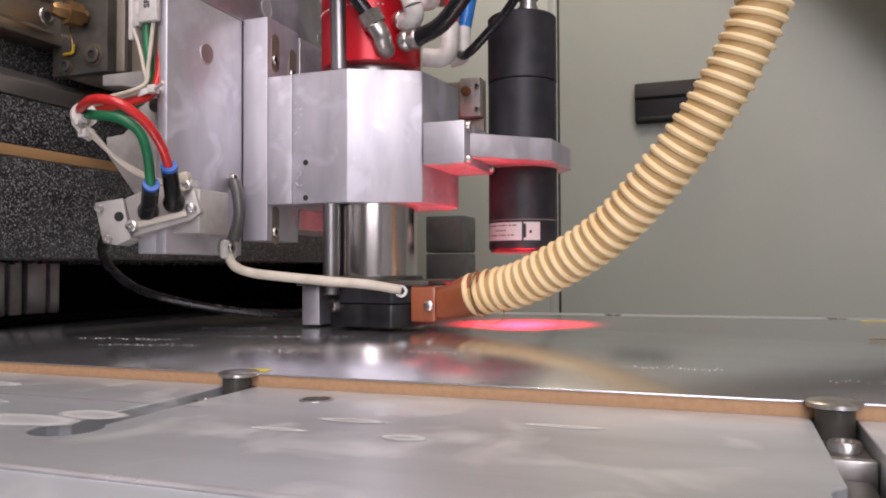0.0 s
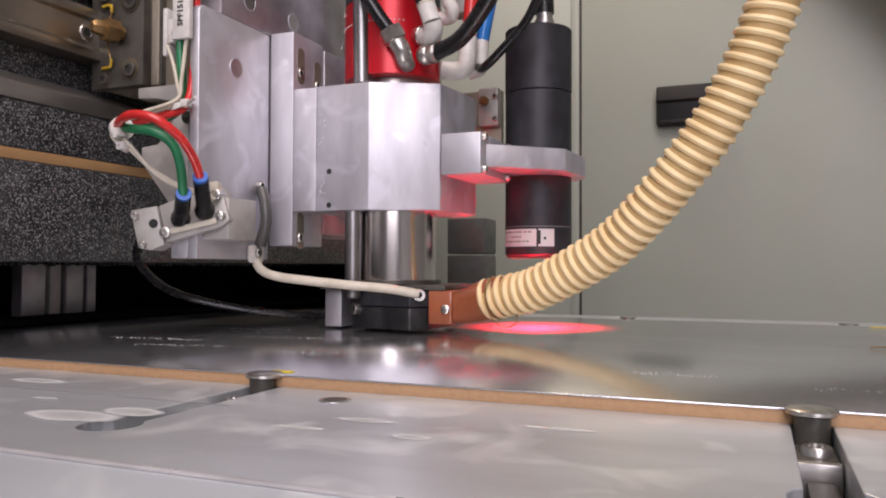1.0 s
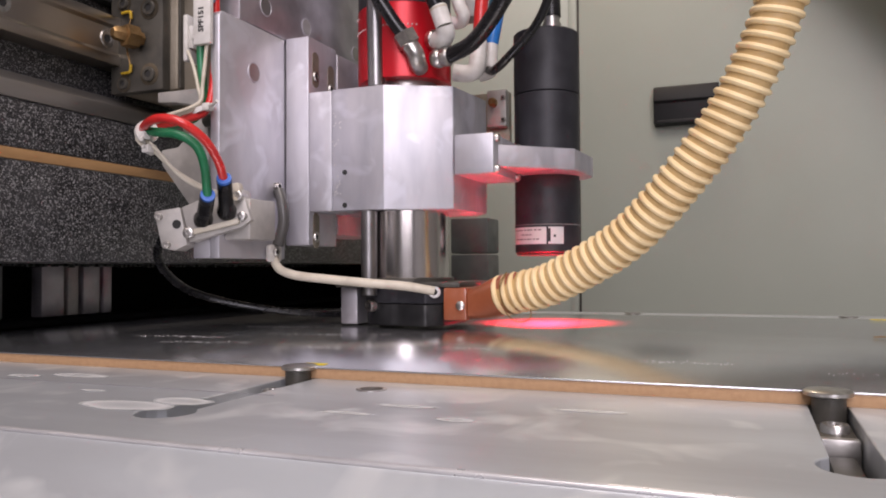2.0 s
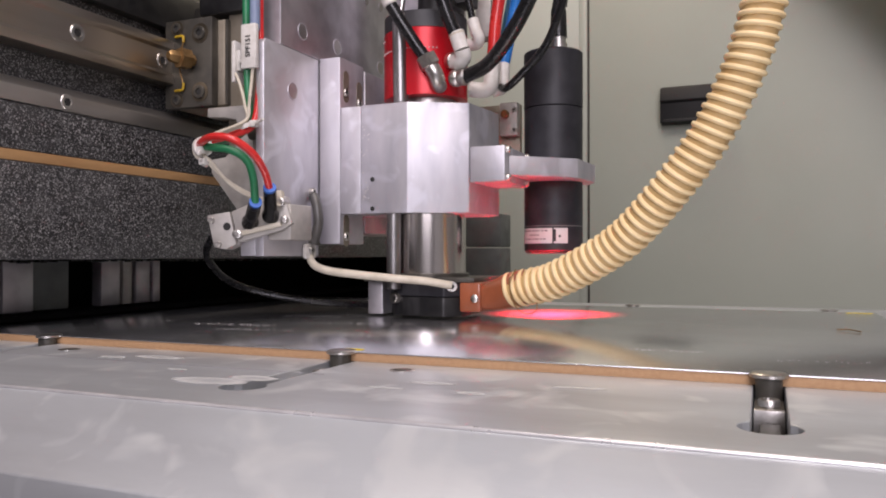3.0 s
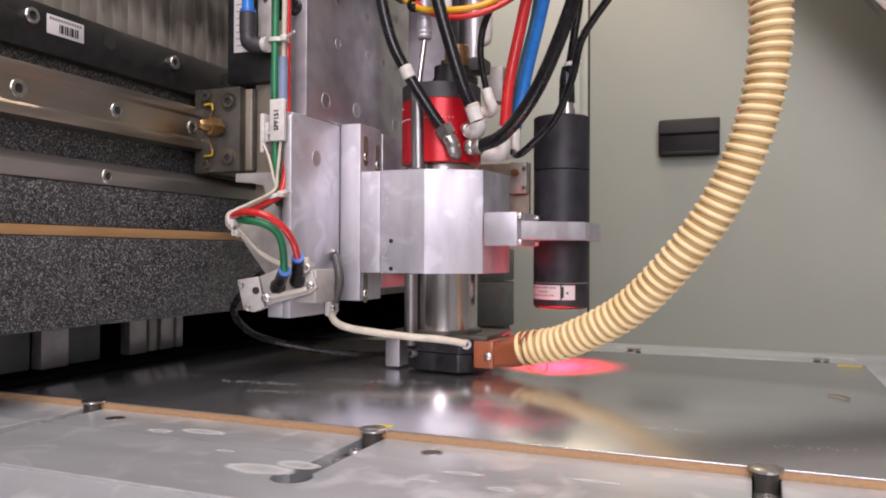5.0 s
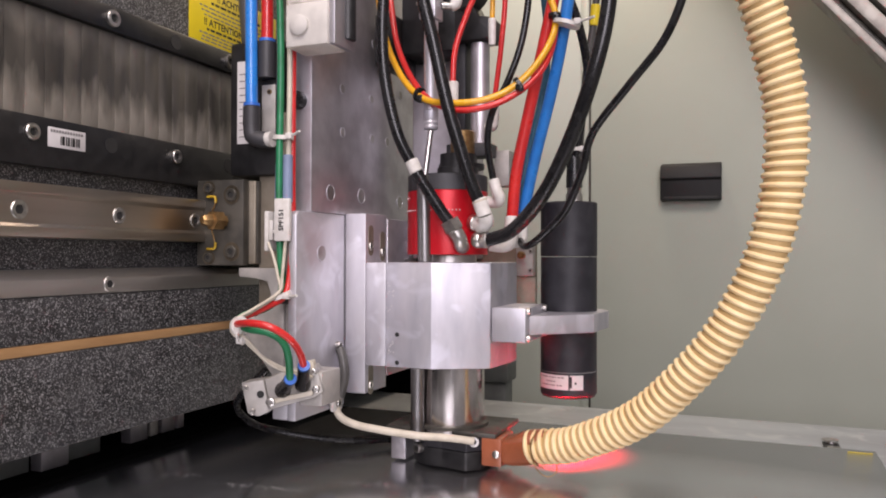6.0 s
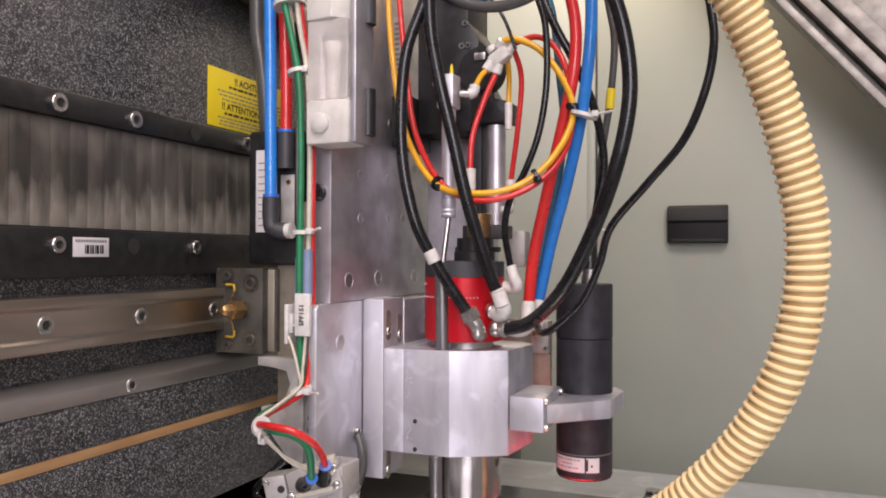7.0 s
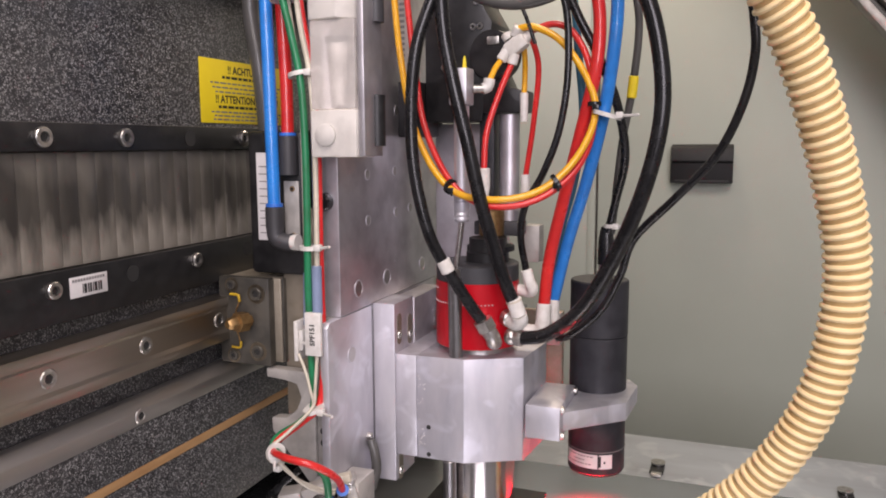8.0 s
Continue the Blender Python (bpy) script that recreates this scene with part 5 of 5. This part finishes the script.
# ---- dried smears on the table ----
random.seed(5)
for x, y, w, h in ((0.019, -0.258, 0.020, 0.008), (0.030, -0.247, 0.014, 0.006), (0.098, -0.232, 0.011, 0.003), (0.118, -0.246, 0.007, 0.003), (0.150, -0.222, 0.012, 0.002), (0.086, -0.247, 0.009, 0.002), (-0.046, -0.214, 0.016, 0.005), (-0.066, -0.221, 0.009, 0.004), (-0.012, -0.240, 0.006, 0.002)):
    bm = bmesh.new()
    bm.faces.new([bm.verts.new((x + w * math.cos(a / 36 * math.tau) * random.uniform(0.96, 1.04), y + h * math.sin(a / 36 * math.tau) * (1 + 0.15 * math.sin(a * 0.7)) * random.uniform(0.96, 1.04), 0.0003)) for a in range(36)])
    solo("dried_smear", bm, SMEAR, "thin pale dried smear on the aluminium table", "smear", smooth=False).location = TABLE_AT
for y in (-0.228,):
    solo("scribed_line", box(-0.5, y, 0.00005, 0.05, y + 0.0003, 0.0002, 0), PLATE, "thin dark scribed line across the table", "scribed line", smooth=False).location = TABLE_AT

# ---- drilled spots on the sheet ----
random.seed(9)
bm = bmesh.new()
for x0, y0, x1, y1, count in ((-0.080, -0.13, -0.035, -0.12, 60), (-0.055, -0.075, 0.0, -0.068, 40), (0.0, -0.130, 0.031, -0.125, 40), (0.152, -0.136, 0.185, -0.134, 48), (0.215, -0.150, 0.25, -0.146, 26), (-0.031, -0.068, 0.012, -0.058, 46), (-0.12, -0.105, -0.065, -0.100, 90), (0.06, -0.115, 0.085, -0.11, 40), (-0.17, -0.10, -0.14, -0.096, 20), (-0.10, -0.03, -0.06, -0.026, 24)):
    for k in range(count):
        f = k / count
        x = x0 + (x1 - x0) * f + random.uniform(-0.001, 0.001)
        y = y0 + (y1 - y0) * f + random.gauss(0, 0.0022)
        r = random.uniform(0.00010, 0.00026)
        ring = [bm.verts.new((x + r * math.cos(a), y + r * math.sin(a), 0.0043)) for a in (0, 1.257, 2.513, 3.770, 5.027)]
        tip = bm.verts.new((x, y, 0.0043 + r * 1.6))
        for i in range(5):
            bm.faces.new((ring[i], ring[(i + 1) % 5], tip))
solo("drill_burrs", bm, PAPER, "rows of tiny bright drill burrs on the aluminium sheet", "drill burrs", kind="stuff", smooth=False).location = TABLE_AT
solo("metal_chip", sweep([(0.247, -0.005, 0.0049), (0.253, -0.008, 0.0053), (0.258, -0.016, 0.005)], 0.00035, 0.002, 6), BRASS, "small dark curled chip on the sheet", "chip").location = TABLE_AT

# ---- under the beam ----
base = thing("machine_base", "dark machine base with pale cover plates and added black shade sheets under the beam", "machine base")
base.location = BEAM_AT
# added black sheet that closes the back and keeps the gap dark
part("back_shade_sheet", box(-0.42, -1.3, -0.9, -0.40, 0.36, 0.043, 0.002), SHADE_BLACK, base)
part("pedestal", box(-0.62, -0.25, -0.9, 0.45, 0.24, -0.032, 0.004), CARRIAGE, base)
for y0, y1, x, m in ((-0.30, -0.215, -0.235, EDGEBRIGHT), (-0.213, -0.188, -0.232, BRACKET), (-0.186, -0.150, -0.235, SLATE), (-0.149, -0.120, -0.23, SLATE), (-0.118, -0.0955, -0.222, PLATE), (-0.094, -0.062, -0.228, SLATE), (-0.036, -0.018, -0.225, PLATE), (-0.012, -0.003, -0.228, BRACKET), (0.001, 0.016, -0.228, PLATE), (0.019, 0.027, -0.228, PLATE)):
    part("cover_plate", box(x - 0.01, y0, 0.008, x, y1, 0.0425, 0.001), m, base)
# three more added black sheets in place of shade below and behind the beam
part("sill_shade_sheet", box(-0.40, -0.5, 0.0046, -0.2005, 0.36, 0.0078, 0.0006), SHADE_BLACK, base)
part("end_shade_sheet", box(-0.40, 0.361, -0.03, -0.1475, 0.368, 0.40, 0.0006), SHADE_BLACK, base)
part("inner_shade_sheet", box(-0.27, -1.3, 0.008, -0.2455, 0.36, 0.0425, 0.0006), SHADE_BLACK, base)
random.seed(2)
bm = bmesh.new()
for k in range(210):
    y = -0.45 + k * 0.0042 + random.uniform(-0.0008, 0.0008)
    box(-0.205, y, 0.0425 - random.uniform(0.0008, 0.0022), -0.201, y + 0.0024, 0.0432, 0, bm=bm)
solo("brush_strip", bm, RUBBER, "black bristle strip along the underside of the beam", "brush", kind="stuff", smooth=False).location = BEAM_AT

# ---- far wall and door frame ----
handle = thing("recessed_grip", "black plastic recessed pull handle on the cabin wall", "grip")
handle.location = WALL_THINGS_AT
part("shell", prism([(0.6743, 0.3030), (0.657, 0.2985), (0.652, 0.2790), (0.6560, 0.2765), (0.6560, 0.2480), (0.6743, 0.2470)], 0.0875, 0.172, "x", 0.0015), GRIP, handle)
part("lower_edge", box(0.093, 0.651, 0.2480, 0.1665, 0.6558, 0.2525, 0.0008), GRIP, handle)
frame_bar = thing("door_profile", "slanting ribbed aluminium door profile", "door frame")
frame_bar.location = WALL_THINGS_AT
d = Vector((0.1064, 0, -0.1265)).normalized()
nrm = Vector((0.1265, 0, 0.1064)).normalized()
for a, b, y0, y1, m in ((0.0, 0.009, 0.50, 0.53, PROFILE), (0.0095, 0.017, 0.51, 0.53, CARRIAGE), (0.0175, 0.033, 0.495, 0.53, PROFILE), (0.0335, 0.037, 0.505, 0.53, CARRIAGE), (0.0375, 0.055, 0.49, 0.53, PROFILE), (0.0555, 0.11, 0.50, 0.6742, PROFILE)):
    c = Vector((0.235, 0, 0.5334))
    rows = [c + d * -0.35 + nrm * a, c + d * 0.5 + nrm * a, c + d * 0.5 + nrm * b, c + d * -0.35 + nrm * b]
    part("profile_rib", prism([(p.x, p.z) for p in rows], y0, y1, "y", 0.0008), m, frame_bar)
